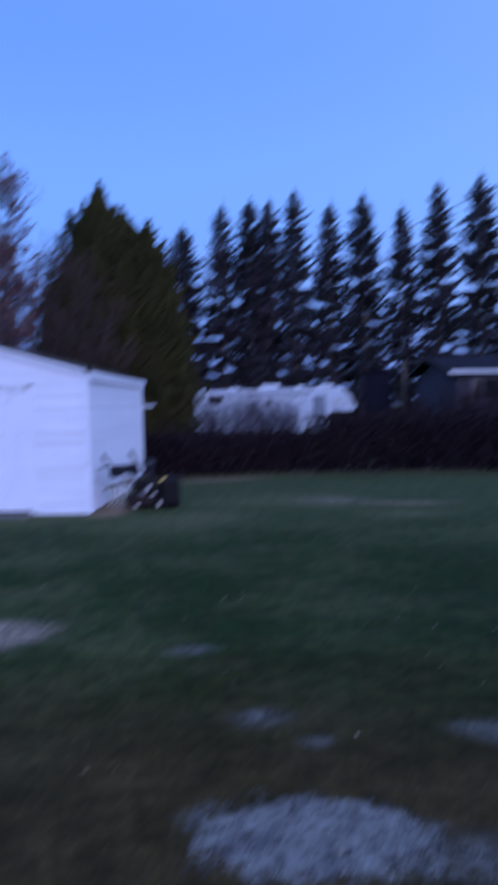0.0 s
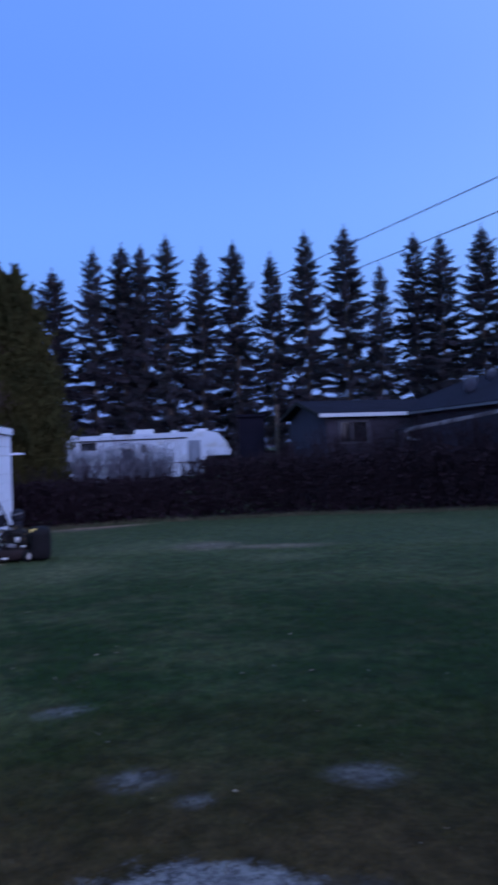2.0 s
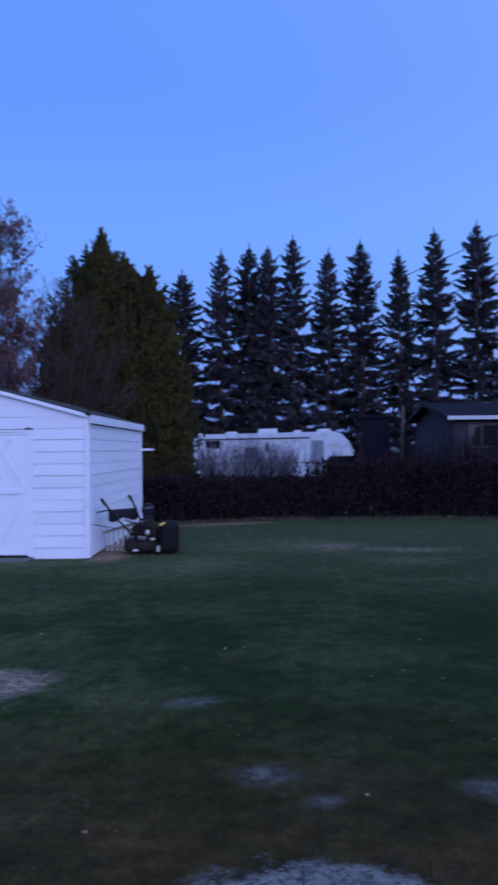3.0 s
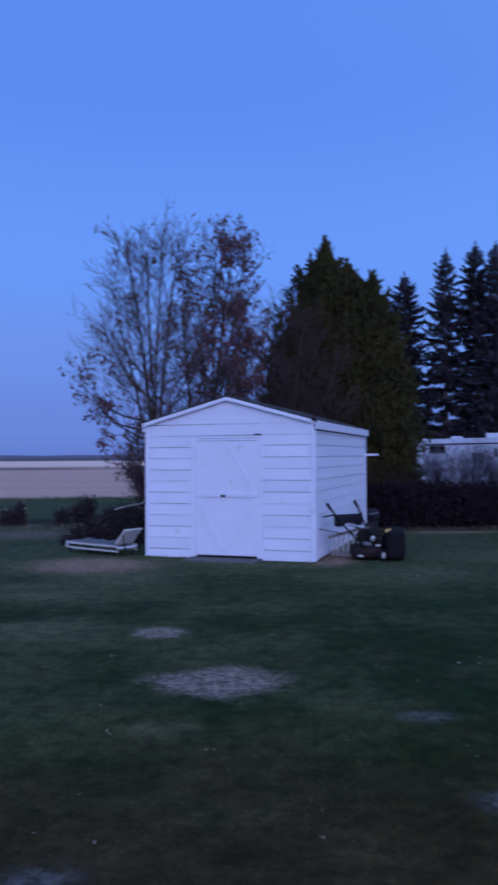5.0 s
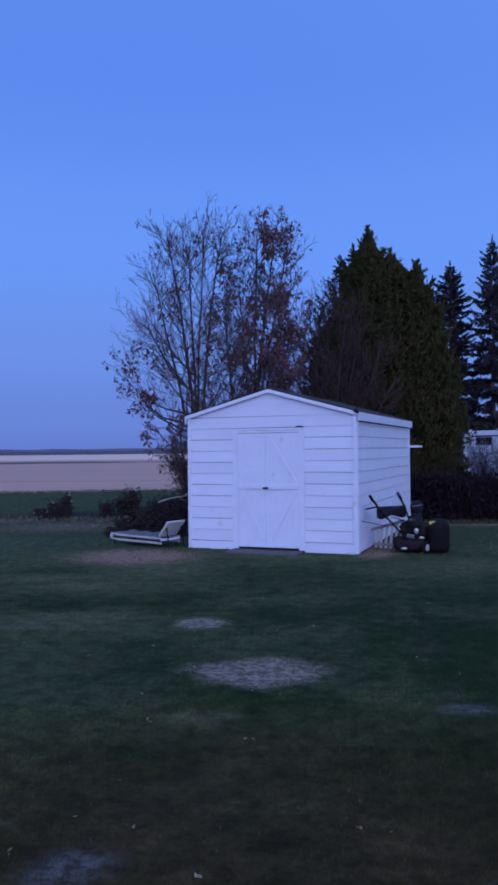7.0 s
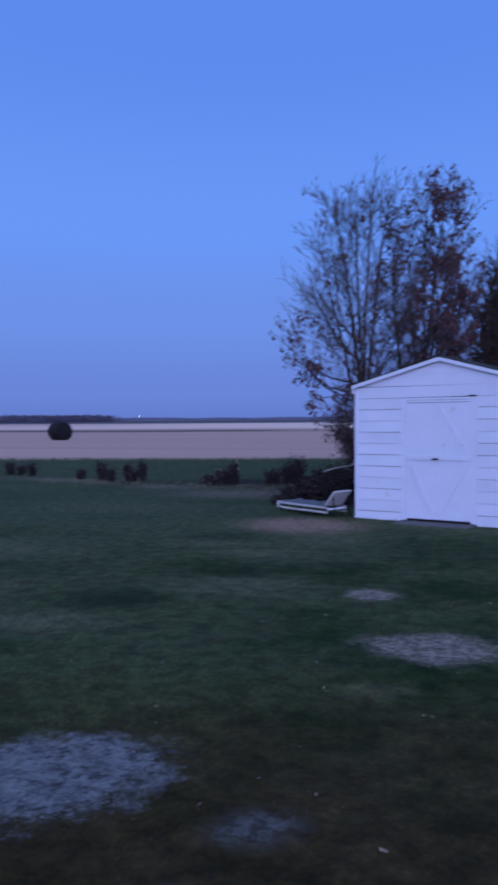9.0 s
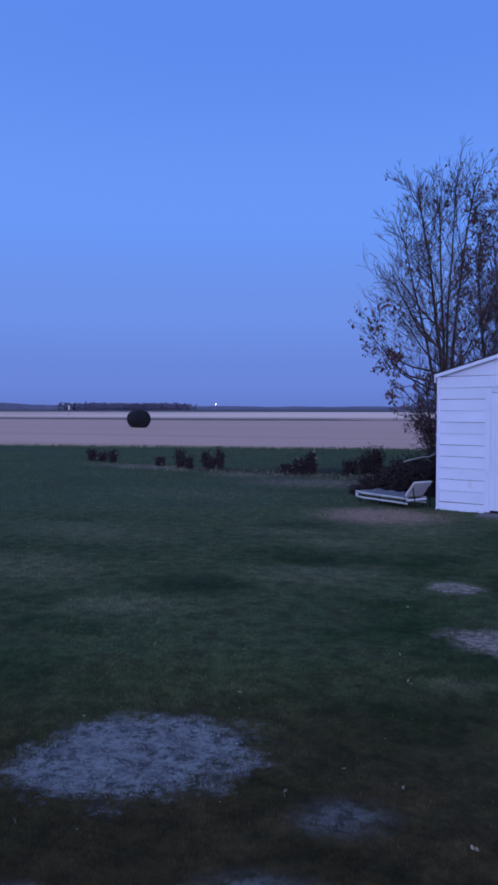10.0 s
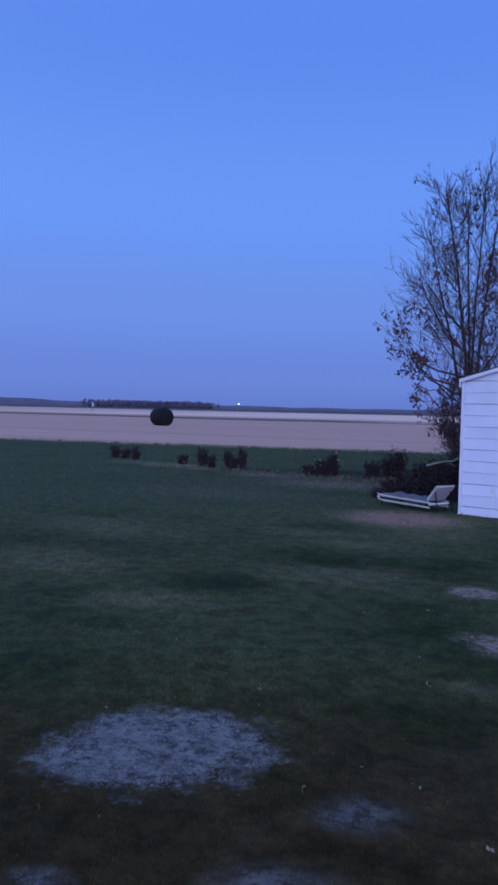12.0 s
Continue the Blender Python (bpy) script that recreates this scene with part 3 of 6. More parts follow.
def build_shed():
    s = thing("shed", SHED_M, "white painted clapboard garden shed with closed double doors on the lawn", "shed")
    W2 = SHED_W / 2
    rng = random.Random(5)
    door_l, door_r, door_b, door_t = -0.548, 0.492, 0.06, 1.910
    case_l, case_r, mid = -0.640, 0.585, -0.068
    # wall cores
    bm = bmesh.new()
    box(bm, -W2 + 0.01, door_l - 0.03, 0.012, 0.09, 0.02, EAVE)
    box(bm, door_r + 0.03, W2 - 0.01, 0.012, 0.09, 0.02, EAVE)
    box(bm, door_l - 0.03, door_r + 0.03, 0.012, 0.09, door_t + 0.03, EAVE)
    front = part("front_wall", bm, GAP, s)
    bm = bmesh.new()
    vs = [bm.verts.new(c) for c in ((-W2, -0.004, EAVE), (W2, -0.004, EAVE), (0, -0.004, PEAK - 0.01), (-W2, 0.09, EAVE), (W2, 0.09, EAVE), (0, 0.09, PEAK - 0.01))]
    for f in ((0, 1, 2), (5, 4, 3), (0, 3, 4, 1), (1, 4, 5, 2), (2, 5, 3, 0)):
        bm.faces.new([vs[i] for i in f])
    bmesh.ops.recalc_face_normals(bm, faces=bm.faces)
    part("gable_panel", bm, WHITE, s)
    bm = bmesh.new()
    box(bm, W2 - 0.09, W2 - 0.012, 0.09, SHED_L - 0.09, 0.06, EAVE)
    right = part("right_wall", bm, GAP, s)
    bm = bmesh.new()
    box(bm, -W2 + 0.012, -W2 + 0.09, 0.09, SHED_L - 0.09, 0.06, EAVE)
    left = part("left_wall", bm, GAP, s)
    bm = bmesh.new()
    box(bm, -W2 + 0.01, W2 - 0.01, SHED_L - 0.09, SHED_L - 0.012, 0.06, EAVE)
    vs = [bm.verts.new(c) for c in ((-W2, SHED_L - 0.09, EAVE), (W2, SHED_L - 0.09, EAVE), (0, SHED_L - 0.09, PEAK - 0.03), (-W2, SHED_L - 0.012, EAVE), (W2, SHED_L - 0.012, EAVE), (0, SHED_L - 0.012, PEAK - 0.03))]
    for f in ((0, 1, 2), (5, 4, 3), (0, 3, 4, 1), (1, 4, 5, 2), (2, 5, 3, 0)):
        bm.faces.new([vs[i] for i in f])
    back = part("back_wall", bm, GAP, s)
    # clapboards
    w_l, w_r = case_l - 0.002 - (-W2 + 0.02), W2 - 0.040 - (case_r + 0.002)
    x_l, x_r = -W2 + 0.02 + w_l / 2, case_r + 0.002 + w_r / 2
    m_l, m_r, m_full, m_side = lap_board(w_l), lap_board(w_r), lap_board(SHED_W - 0.06), lap_board(SHED_L - 0.08, LAP - 0.002)
    m_back, m_side_top = lap_board(SHED_W - 0.02), lap_board(SHED_L - 0.08, 0.045)
    # the lowest boards stop at the ground
    m_l0, m_r0, m_side0 = lap_board(w_l, 0.134), lap_board(w_r, 0.162), lap_board(SHED_L - 0.08, 0.150)
    n = 12
    for k in range(n):
        z, zr = -0.038 + k * LAP, -0.018 + k * LAP
        if k == 0:
            hang(m_l0, front, x_l, 0.012, 0.004, 0, -0.35)
            hang(m_r0, front, x_r, 0.012, 0.0)
            hang(m_side0, right, W2 - 0.012, SHED_L / 2, 0.015, 90)
            hang(m_side0, left, -W2 + 0.012, SHED_L / 2, 0.015, -90)
            hang(m_back, back, 0, SHED_L - 0.012, z + 0.04, 180)
            continue
        if k < n - 1:
            hang(m_l, front, x_l, 0.012, z + rng.uniform(-0.003, 0.003), 0, rng.uniform(-0.15, 0.15))
            hang(m_r, front, x_r, 0.012, zr + rng.uniform(-0.003, 0.003), 0, rng.uniform(-0.15, 0.15))
        else:
            hang(m_full, front, -0.01, 0.012, z, 0, -0.25)
        hang(m_side_top if k == n - 1 else m_side, right, W2 - 0.012, SHED_L / 2, zr + rng.uniform(-0.003, 0.003), 90, rng.uniform(-0.05, 0.05))
        hang(m_side, left, -W2 + 0.012, SHED_L / 2, z, -90)
        hang(m_back, back, 0, SHED_L - 0.012, z, 180)
    # gable boards, each a trapezium that narrows to the peak
    slope = (PEAK - EAVE) / W2
    z0 = -0.038 + n * LAP
    for z1, z2 in ((z0, z0 + LAP - 0.004), (z0 + LAP, z0 + 2 * LAP - 0.004), (z0 + 2 * LAP, PEAK - 0.02)):
        a = min(W2 - 0.04, (PEAK - z1) / slope)
        c = max(0.01, (PEAK - z2) / slope)
        if z2 <= z1:
            continue
        for y0, sgn, wall in ((0.012, -1, front), (SHED_L - 0.012, 1, back)):
            bm = bmesh.new()
            lo = [bm.verts.new((x, y, z1)) for x, y in ((-a, y0), (a, y0), (a, y0 + sgn * 0.02), (-a, y0 + sgn * 0.02))]
            hi = [bm.verts.new((x, y, z2)) for x, y in ((-c, y0), (c, y0), (c, y0 + sgn * 0.008), (-c, y0 + sgn * 0.008))]
            for i in range(4):
                j = (i + 1) % 4
                bm.faces.new((lo[i], lo[j], hi[j], hi[i]))
            bm.faces.new(lo[::-1])
            bm.faces.new(hi)
            bmesh.ops.recalc_face_normals(bm, faces=bm.faces)
            part("board", bm, WHITE, wall)
    # corner trim
    for x0, x1, y0, y1 in ((W2 - 0.05, W2 + 0.012, -0.032, 0.012), (W2 - 0.012, W2 + 0.024, 0.012, 0.09), (-W2 - 0.014, -W2 + 0.03, -0.032, 0.012),
                           (-W2 - 0.014, -W2 + 0.012, 0.012, 0.06), (W2 - 0.012, W2 + 0.014, SHED_L - 0.07, SHED_L + 0.01), (-W2 - 0.014, -W2 + 0.012, SHED_L - 0.07, SHED_L + 0.01)):
        bm = bmesh.new()
        box(bm, x0, x1, y0, y1, 0.008, EAVE - 0.01, 0.003)
        part("corner_board", bm, WHITE_TRIM, s)
    # door surround
    for x0, x1, z0, z1 in ((case_l, door_l - 0.0015, 0.03, door_t + 0.082), (door_r + 0.0015, case_r, 0.03, door_t + 0.082), (door_l - 0.0005, door_r + 0.0005, door_t + 0.007, door_t + 0.040), (door_l - 0.0005, door_r + 0.0005, door_t + 0.045, door_t + 0.082)):
        bm = bmesh.new()
        box(bm, x0, x1, -0.0125, 0.012, z0, z1, 0.002)
        part("door_trim", bm, WHITE_TRIM, s)
    # two door leaves, ledged and braced
    for side in (-1, 1):
        x0, x1 = (door_l, mid - 0.001) if side < 0 else (mid + 0.001, door_r)
        bm = bmesh.new()
        box(bm, x0 + 0.0005, x1 - 0.0005, -0.004, 0.03, door_b, door_t, 0.001)
        leaf = part("door", bm, WHITE_TRIM, s, "closed white board door with diagonal braces")

        def flat(a, c, w, proud=0.018):
            bm2 = bmesh.new()
            beam(bm2, (a[0], -0.004 - proud / 2, a[1]), (c[0], -0.004 - proud / 2, c[1]), w, proud, (0, -1, 0))
            return bm2
        # the leaf is boarded upright with narrow planks
        planks = 6
        for k in range(planks):
            w = (x1 - x0) / planks
            part("plank", flat((x0 + (k + 0.5) * w, door_b), (x0 + (k + 0.5) * w, door_t - 0.004 * (k % 2)), w - 0.0005, 0.003), WHITE_TRIM, leaf)
        zm = 1.04
        part("rail", flat((x0 + 0.012, zm), (x1 - 0.004, zm), 0.075, 0.021), WHITE_TRIM, leaf)
        part("rail", flat((x0 + 0.012, door_b + 0.035), (x1 - 0.004, door_b + 0.035), 0.06, 0.008), WHITE_TRIM, leaf)
        inner, outer = (x1 - 0.05, x0 + 0.05) if side < 0 else (x0 + 0.05, x1 - 0.05)
        part("brace", flat((outer, zm - 0.06), (inner, door_b + 0.09), 0.085, 0.018), WHITE_TRIM, leaf)
        if side > 0:
            part("brace", flat((inner, door_t - 0.06), (outer, zm + 0.06), 0.075, 0.014), WHITE_TRIM, leaf)
        for zz in (door_b + 0.2, door_t - 0.2):
            bm = bmesh.new()
            xo = x0 - 0.002 if side < 0 else x1 + 0.002
            rod(bm, (xo, -0.03, zz - 0.05), (xo, -0.03, zz + 0.05), 0.008)
            part("hinge", bm, WHITE_TRIM, leaf)
    bm = bmesh.new()
    box(bm, mid - 0.045, mid + 0.05, -0.040, -0.027, 1.005, 1.035, 0.004)
    rod(bm, (mid + 0.01, -0.045, 1.02), (mid + 0.01, -0.026, 1.02), 0.012)
    part("latch", bm, STEEL, s, "dark steel hasp")
    bm = bmesh.new()
    beam(bm, (door_r - 0.03, -0.022, door_t + 0.100), (door_r + 0.085, -0.022, door_t + 0.094), 0.022, 0.012, (0, -1, 0))
    part("catch_bar", bm, STEEL, s, "dark steel bar above the door")
    # roof: two slopes, barge boards, fascia, shingle courses
    ov, front_ov = 0.05, 0.04
    for side in (-1, 1):
        e = Vector((side * (W2 + ov), 0, EAVE - slope * ov + 0.02))
        p = Vector((0, 0, PEAK + 0.02))
        bm = bmesh.new()
        up = Vector((side * slope, 0, 1)).normalized()
        ring = []
        for y in (-front_ov, SHED_L + front_ov):
            ring.append([bm.verts.new(q) for q in (Vector((e.x, y, e.z)), Vector((p.x, y, p.z)), Vector((p.x, y, p.z + 0.022)), Vector((e.x, y, e.z + 0.022)))])
        for i in range(4):
            j = (i + 1) % 4
            bm.faces.new((ring[0][i], ring[0][j], ring[1][j], ring[1][i]))
        bm.faces.new(ring[0][::-1])
        bm.faces.new(ring[1])
        bmesh.ops.recalc_face_normals(bm, faces=bm.faces)
        deck = part("roof_slope", bm, SHINGLE, s, "dark shingled low roof slope")
        courses = 8
        run = (p - e).length
        bm = bmesh.new()
        box(bm, -0.5, 0.5, 0.0, 1.0, 0.0, 0.012)
        bmesh.ops.scale(bm, vec=(0.30, run / courses + 0.03, 1), verts=bm.verts)
        me = bpy.data.meshes.new("shingle")
        bm.to_mesh(me)
        bm.free()
        me.materials.append(SHINGLE)
        along = (p - e).normalized()
        for c in range(courses):
            for k in range(17):
                y = -front_ov + 0.155 + k * 0.304
                o = e + along * (run * c / courses) + Vector((0, y, 0)) + up * 0.026
                ob = new("shingle", me)
                ob.parent = deck
                x = Vector((0, 1, 0))
                z = up
                yv = along
                mm = Matrix((x * (1 if side < 0 else -1), yv, z)).transposed().to_4x4()
                mm.translation = o
                ob.matrix_basis = mm @ pose(0, 0, 0.002 * rng.random(), -0.6, 0, rng.uniform(-0.6, 0.6))
        bm = bmesh.new()
        beam(bm, (e.x - side * 0.004, -front_ov - 0.012, e.z - 0.012), (0.001 * side, -front_ov - 0.012, PEAK - 0.012 + 0.012), 0.055, 0.024, (0, -1, 0))
        part("barge_board", bm, WHITE_TRIM, s)
        bm = bmesh.new()
        box(bm, side * (W2 + ov) - 0.012, side * (W2 + ov) + 0.012, -front_ov + 0.002, SHED_L + front_ov, e.z - 0.115, e.z + 0.018, 0.003)
        part("fascia", bm, WHITE_TRIM, s)
    # a wad of leaves and a bent bracket at the front eave corner
    bm = bmesh.new()
    ez = EAVE - slope * ov
    beam(bm, (W2 - 0.02, -front_ov - 0.03, ez + 0.06), (W2 + 0.06, -front_ov - 0.03, ez + 0.02), 0.035, 0.02, (0, -1, 0))
    beam(bm, (W2 + 0.01, -front_ov - 0.03, ez + 0.05), (W2 + 0.04, -front_ov - 0.03, ez + 0.11), 0.02, 0.015, (0, -1, 0))
    part("eave_bracket", bm, STEEL, s, "dark bent bracket at the eave corner")
    # small ledge at the back corner, doorstep, dark footing in place of shade
    bm = bmesh.new()
    box(bm, W2 - 0.2, W2 + 0.21, SHED_L + 0.02, SHED_L + 0.5, 1.655, 1.70, 0.004)
    part("rear_ledge", bm, WHITE_TRIM, s, "white painted ledge at the rear corner")
    bm = bmesh.new()
    box(bm, W2 - 0.05, W2 - 0.01, SHED_L + 0.04, SHED_L + 0.08, 0.0, 1.655, 0.004)
    part("ledge_post", bm, WHITE_TRIM, s)
    # dark slab added for the shadow line between walls and ground
    bm = bmesh.new()
    box(bm, -W2 + 0.03, W2 - 0.03, 0.03, SHED_L - 0.03, -0.05, 0.062)
    part("shade_skid", bm, DARK_TIMBER_AND_SHADE, s, "dark slab standing in for the shade under the walls")
    bm = bmesh.new()
    box(bm, door_l - 0.07, door_r + 0.07, -0.42, -0.016, -0.03, 0.026, 0.01)
    tagged(link("doorstep", bm, CONCRETE), "low grey concrete doorstep before the shed", "doorstep").matrix_basis = SHED_M


build_shed()


# ------------------------------------------------------------------ lawn things by the shed
def tyre_mesh(name, r, w, parent, at, axis_turn):
    bm = bmesh.new()
    seg, prof = 24, [(r * 0.55, -w / 2), (r * 0.86, -w / 2), (r, -w * 0.32), (r, w * 0.32), (r * 0.86, w / 2), (r * 0.55, w / 2)]
    rings = []
    for k in range(seg):
        a = 2 * math.pi * k / seg
        lug = 1.035 if k % 2 else 0.985
        rings.append([bm.verts.new((q * (lug if q == r else 1) * math.cos(a), y, q * (lug if q == r else 1) * math.sin(a))) for q, y in prof])
    for k in range(seg):
        j = (k + 1) % seg
        for i in range(len(prof)):
            i2 = (i + 1) % len(prof)
            bm.faces.new((rings[k][i], rings[j][i], rings[j][i2], rings[k][i2]))
    bmesh.ops.recalc_face_normals(bm, faces=bm.faces)
    wheel = part(name, bm, RUBBER, parent, "black lugged rubber tyre")
    wheel.matrix_basis = Matrix.Translation(at) @ pose(0, 0, 0, 0, 0, axis_turn)
    bm = bmesh.new()
    rod(bm, (0, -w * 0.4, 0), (0, w * 0.4, 0), r * 0.56, seg=16)
    rod(bm, (0, -w * 0.55, 0), (0, -w * 0.4, 0), r * 0.16, seg=10)
    part("rim", bm, GREY_CANVAS, wheel, "dull grey steel rim")
    return wheel


def build_snow_blower():
    # local x runs along the machine from its handles to the auger box, y across it
    s = thing("snow_blower", pose(1.72, 12.52, 0.0, 0, 0, -9), "dark walk-behind snow blower with black handlebars parked beside the shed", "snow blower")
    for y in (-0.22, 0.22):
        bm = bmesh.new()
        a, m_, b_ = Vector((-0.50, y, 0.86)), Vector((-0.36, y, 0.66)), Vector((0.06, y, 0.20))
        if y > 0:
            a, m_, b_ = Vector((-0.08, y, 0.88)), Vector((0.0, y, 0.70)), Vector((0.14, y, 0.32))
        rod(bm, a, m_, 0.018)
        rod(bm, m_, b_, 0.016)
        bar = part("handlebar", bm, BLACK_PLASTIC, s, "black steel tube handlebar")
        bm = bmesh.new()
        rod(bm, a + Vector((-0.03, 0, 0.045)), a + Vector((0.03, 0, -0.06)), 0.024, seg=10)
        part("grip", bm, RUBBER, bar)
    bm = bmesh.new()
    grid = []
    for i in range(9):
        for j in range(4):
            u, v = i / 8, j / 3
            x = -0.42 + 0.44 * u
            z = 0.72 - 0.17 * v - (0.03 * math.sin(u * 9) * v)
            y = -0.24 + 0.44 * u + 0.03 * math.sin(u * 7 + v * 3)
            grid.append(bm.verts.new((x, y, z)))
    for i in range(8):
        for j in range(3):
            bm.faces.new((grid[i * 4 + j], grid[(i + 1) * 4 + j], grid[(i + 1) * 4 + j + 1], grid[i * 4 + j + 1]))
    r = bmesh.ops.extrude_face_region(bm, geom=bm.faces[:])
    bmesh.ops.translate(bm, vec=(0.006, -0.008, 0), verts=[g for g in r["geom"] if isinstance(g, bmesh.types.BMVert)])
    bmesh.ops.recalc_face_normals(bm, faces=bm.faces)
    part("control_panel", bm, DARK_PANEL, s, "sagging dark panel between the handlebars", True)
    bm = bmesh.new()
    rod(bm, (-0.60, -0.2, 0.68), (-0.40, -0.22, 0.72), 0.012)
    rod(bm, (-0.68, -0.24, 0.50), (-0.28, -0.22, 0.42), 0.006)
    part("clutch_lever", bm, BLACK_PLASTIC, s)
    bm = bmesh.new()
    rounded(bm, (0.10, -0.02, 0.12), (0.27, 0.26, 0.10), 0.55)
    rounded(bm, (0.12, 0.0, 0.20), (0.17, 0.18, 0.09), 0.7)
    part("deck", bm, RED_BROWN, s, "grimy dark pressed-steel deck", True)
    bm = bmesh.new()
    rounded(bm, (0.16, 0.0, 0.37), (0.17, 0.16, 0.13), 0.5)
    rounded(bm, (0.28, -0.05, 0.34), (0.09, 0.13, 0.10), 0.6)
    rounded(bm, (0.02, -0.08, 0.38), (0.08, 0.08, 0.09), 0.8)
    rod(bm, (0.17, 0.0, 0.48), (0.17, 0.0, 0.56), 0.125, 0.09, seg=18)
    rod(bm, (0.05, -0.14, 0.30), (-0.06, -0.19, 0.42), 0.03, seg=8)
    engine = part("engine", bm, STEEL, s, "dark grimy petrol engine")
    for k in range(6):
        bm = bmesh.new()
        rounded(bm, (0.15, -0.15, 0.29 + k * 0.028), (0.13, 0.035, 0.005), 0.5, 12, 4)
        part("cooling_fin", bm, STEEL, engine)
    bm = bmesh.new()
    rod(bm, (0.04, -0.20, 0.27), (0.16, -0.20, 0.25), 0.035, seg=12)
    part("muffler", bm, GREY_CANVAS, engine, "dull metal muffler")
    bm = bmesh.new()
    rounded(bm, (0.27, -0.20, 0.24), (0.045, 0.03, 0.022), 0.8, 12, 6)
    part("carburettor", bm, PALE_METAL, engine, "small pale metal carburettor")
    bm = bmesh.new()
    rod(bm, (0.10, -0.135, 0.50), (0.10, -0.135, 0.535), 0.028, seg=12)
    part("fuel_cap", bm, GREY_CANVAS, engine, "dull fuel filler cap")
    bm = bmesh.new()
    rounded(bm, (0.19, -0.185, 0.345), (0.035, 0.02, 0.045), 0.7, 12, 6)
    part("air_filter", bm, PALE_METAL, engine, "pale worn air filter cover", True)
    for a, b_ in (((0.22, -0.17, 0.42), (-0.20, -0.20, 0.56)), ((0.28, -0.16, 0.30), (0.05, -0.235, 0.16)), ((0.10, -0.15, 0.44), (-0.26, -0.21, 0.64))):
        bm = bmesh.new()
        rod(bm, a, b_, 0.006, seg=6)
        part("control_cable", bm, RUBBER, s)
    bm = bmesh.new()
    beam(bm, (0.40, -0.12, 0.50), (0.16, -0.16, 0.30), 0.03, 0.012, (0, -1, 0.3))
    part("brace", bm, STEEL, s, "rusty flat steel brace")
    # chute: a dark hood with a pale brim over a round throat
    bm = bmesh.new()
    rod(bm, (0.20, 0.05, 0.50), (0.20, 0.05, 0.66), 0.075, 0.085, seg=16)
    rounded(bm, (0.20, 0.05, 0.70), (0.105, 0.12, 0.11), 0.9)
    chute = part("chute", bm, DARK_PANEL, s, "black hooded discharge chute", True)
    bm = bmesh.new()
    for k in range(8):
        a0, a1 = -2.3 + 1.5 * k / 8, -2.3 + 1.5 * (k + 1) / 8
        rod(bm, (0.20 + 0.11 * math.cos(a0), 0.05 + 0.125 * math.sin(a0), 0.715 + 0.004 * k), (0.20 + 0.11 * math.cos(a1), 0.05 + 0.125 * math.sin(a1), 0.719 + 0.004 * k), 0.011, seg=6)
    part("brim", bm, GREY_CANVAS, chute, "pale worn rim")
    # auger housing: a rounded drum with pressed ribs
    bm = bmesh.new()
    rounded(bm, (0.535, 0.0, 0.26), (0.165, 0.31, 0.255), 0.42, 32, 16)
    housing = part("auger_housing", bm, BLACK_PLASTIC, s, "black rounded auger housing", True)
    for k in range(5):
        bm = bmesh.new()
        x = 0.43 + 0.05 * k
        rod(bm, (x, -0.305, 0.08), (x + 0.012 * (k - 2), -0.308, 0.42), 0.009, seg=6)
        part("rib", bm, BLACK_PLASTIC, housing)
    bm = bmesh.new()
    rod(bm, (0.56, -0.2, 0.24), (0.56, 0.2, 0.24), 0.10, seg=10)
    part("auger", bm, STEEL, housing)
    bm = bmesh.new()
    beam(bm, (0.385, -0.250, 0.475), (0.475, -0.250, 0.49), 0.055, 0.006, (0, -0.8, 0.6))
    part("warning_label", bm, YELLOW, housing, "yellow warning sticker")
    for x, y, r, w in ((0.33, -0.26, 0.095, 0.07), (0.30, 0.24, 0.13, 0.09), (-0.08, 0.22, 0.11, 0.07)):
        tyre_mesh("wheel", r, w, s, Vector((x, y, r)), 58 if y < 0 else 0)
    bm = bmesh.new()
    bmesh.ops.create_uvsphere(bm, u_segments=14, v_segments=8, radius=0.055, matrix=Matrix.Translation((0.33, -0.26, 0.095)) @ pose(0, 0, 0, 0, 0, 58) @ Matrix.Translation((0, -0.03, 0)) @ Matrix.Diagonal((1, 0.3, 1, 1)))
    part("hub_cap", bm, DULL_WHITE, s, "pale wheel hub", True)
    bm = bmesh.new()
    rounded(bm, (0.0, -0.27, 0.075), (0.05, 0.02, 0.022), 0.8, 12, 6)
    part("skid_shoe", bm, PALE_METAL, s, "pale worn skid shoe", True)


def build_slat_panel():
    # a short picket panel that leans on the shed's side wall
    s = thing("slatted_panel", pose(1.50, 12.86, 0.0, -14, 0, -28), "white wooden slatted panel leaning against the shed wall", "slatted panel")
    for k in range(6):
        bm = bmesh.new()
        box(bm, -0.235 + k * 0.085, -0.190 + k * 0.085, -0.01, 0.01, 0.0, 0.30 + 0.028 * k, 0.004)
        part("slat", bm, DULL_WHITE, s)
    bm = bmesh.new()
    beam(bm, (-0.34, -0.02, 0.285), (0.26, -0.02, 0.47), 0.05, 0.02, (0, -1, 0))
    part("top_rail", bm, OLD_WOOD, s, "grey weathered rail")
    bm = bmesh.new()
    beam(bm, (-0.25, -0.02, 0.06), (0.26, -0.02, 0.06), 0.05, 0.02, (0, -1, 0))
    part("bottom_rail", bm, OLD_WOOD, s)


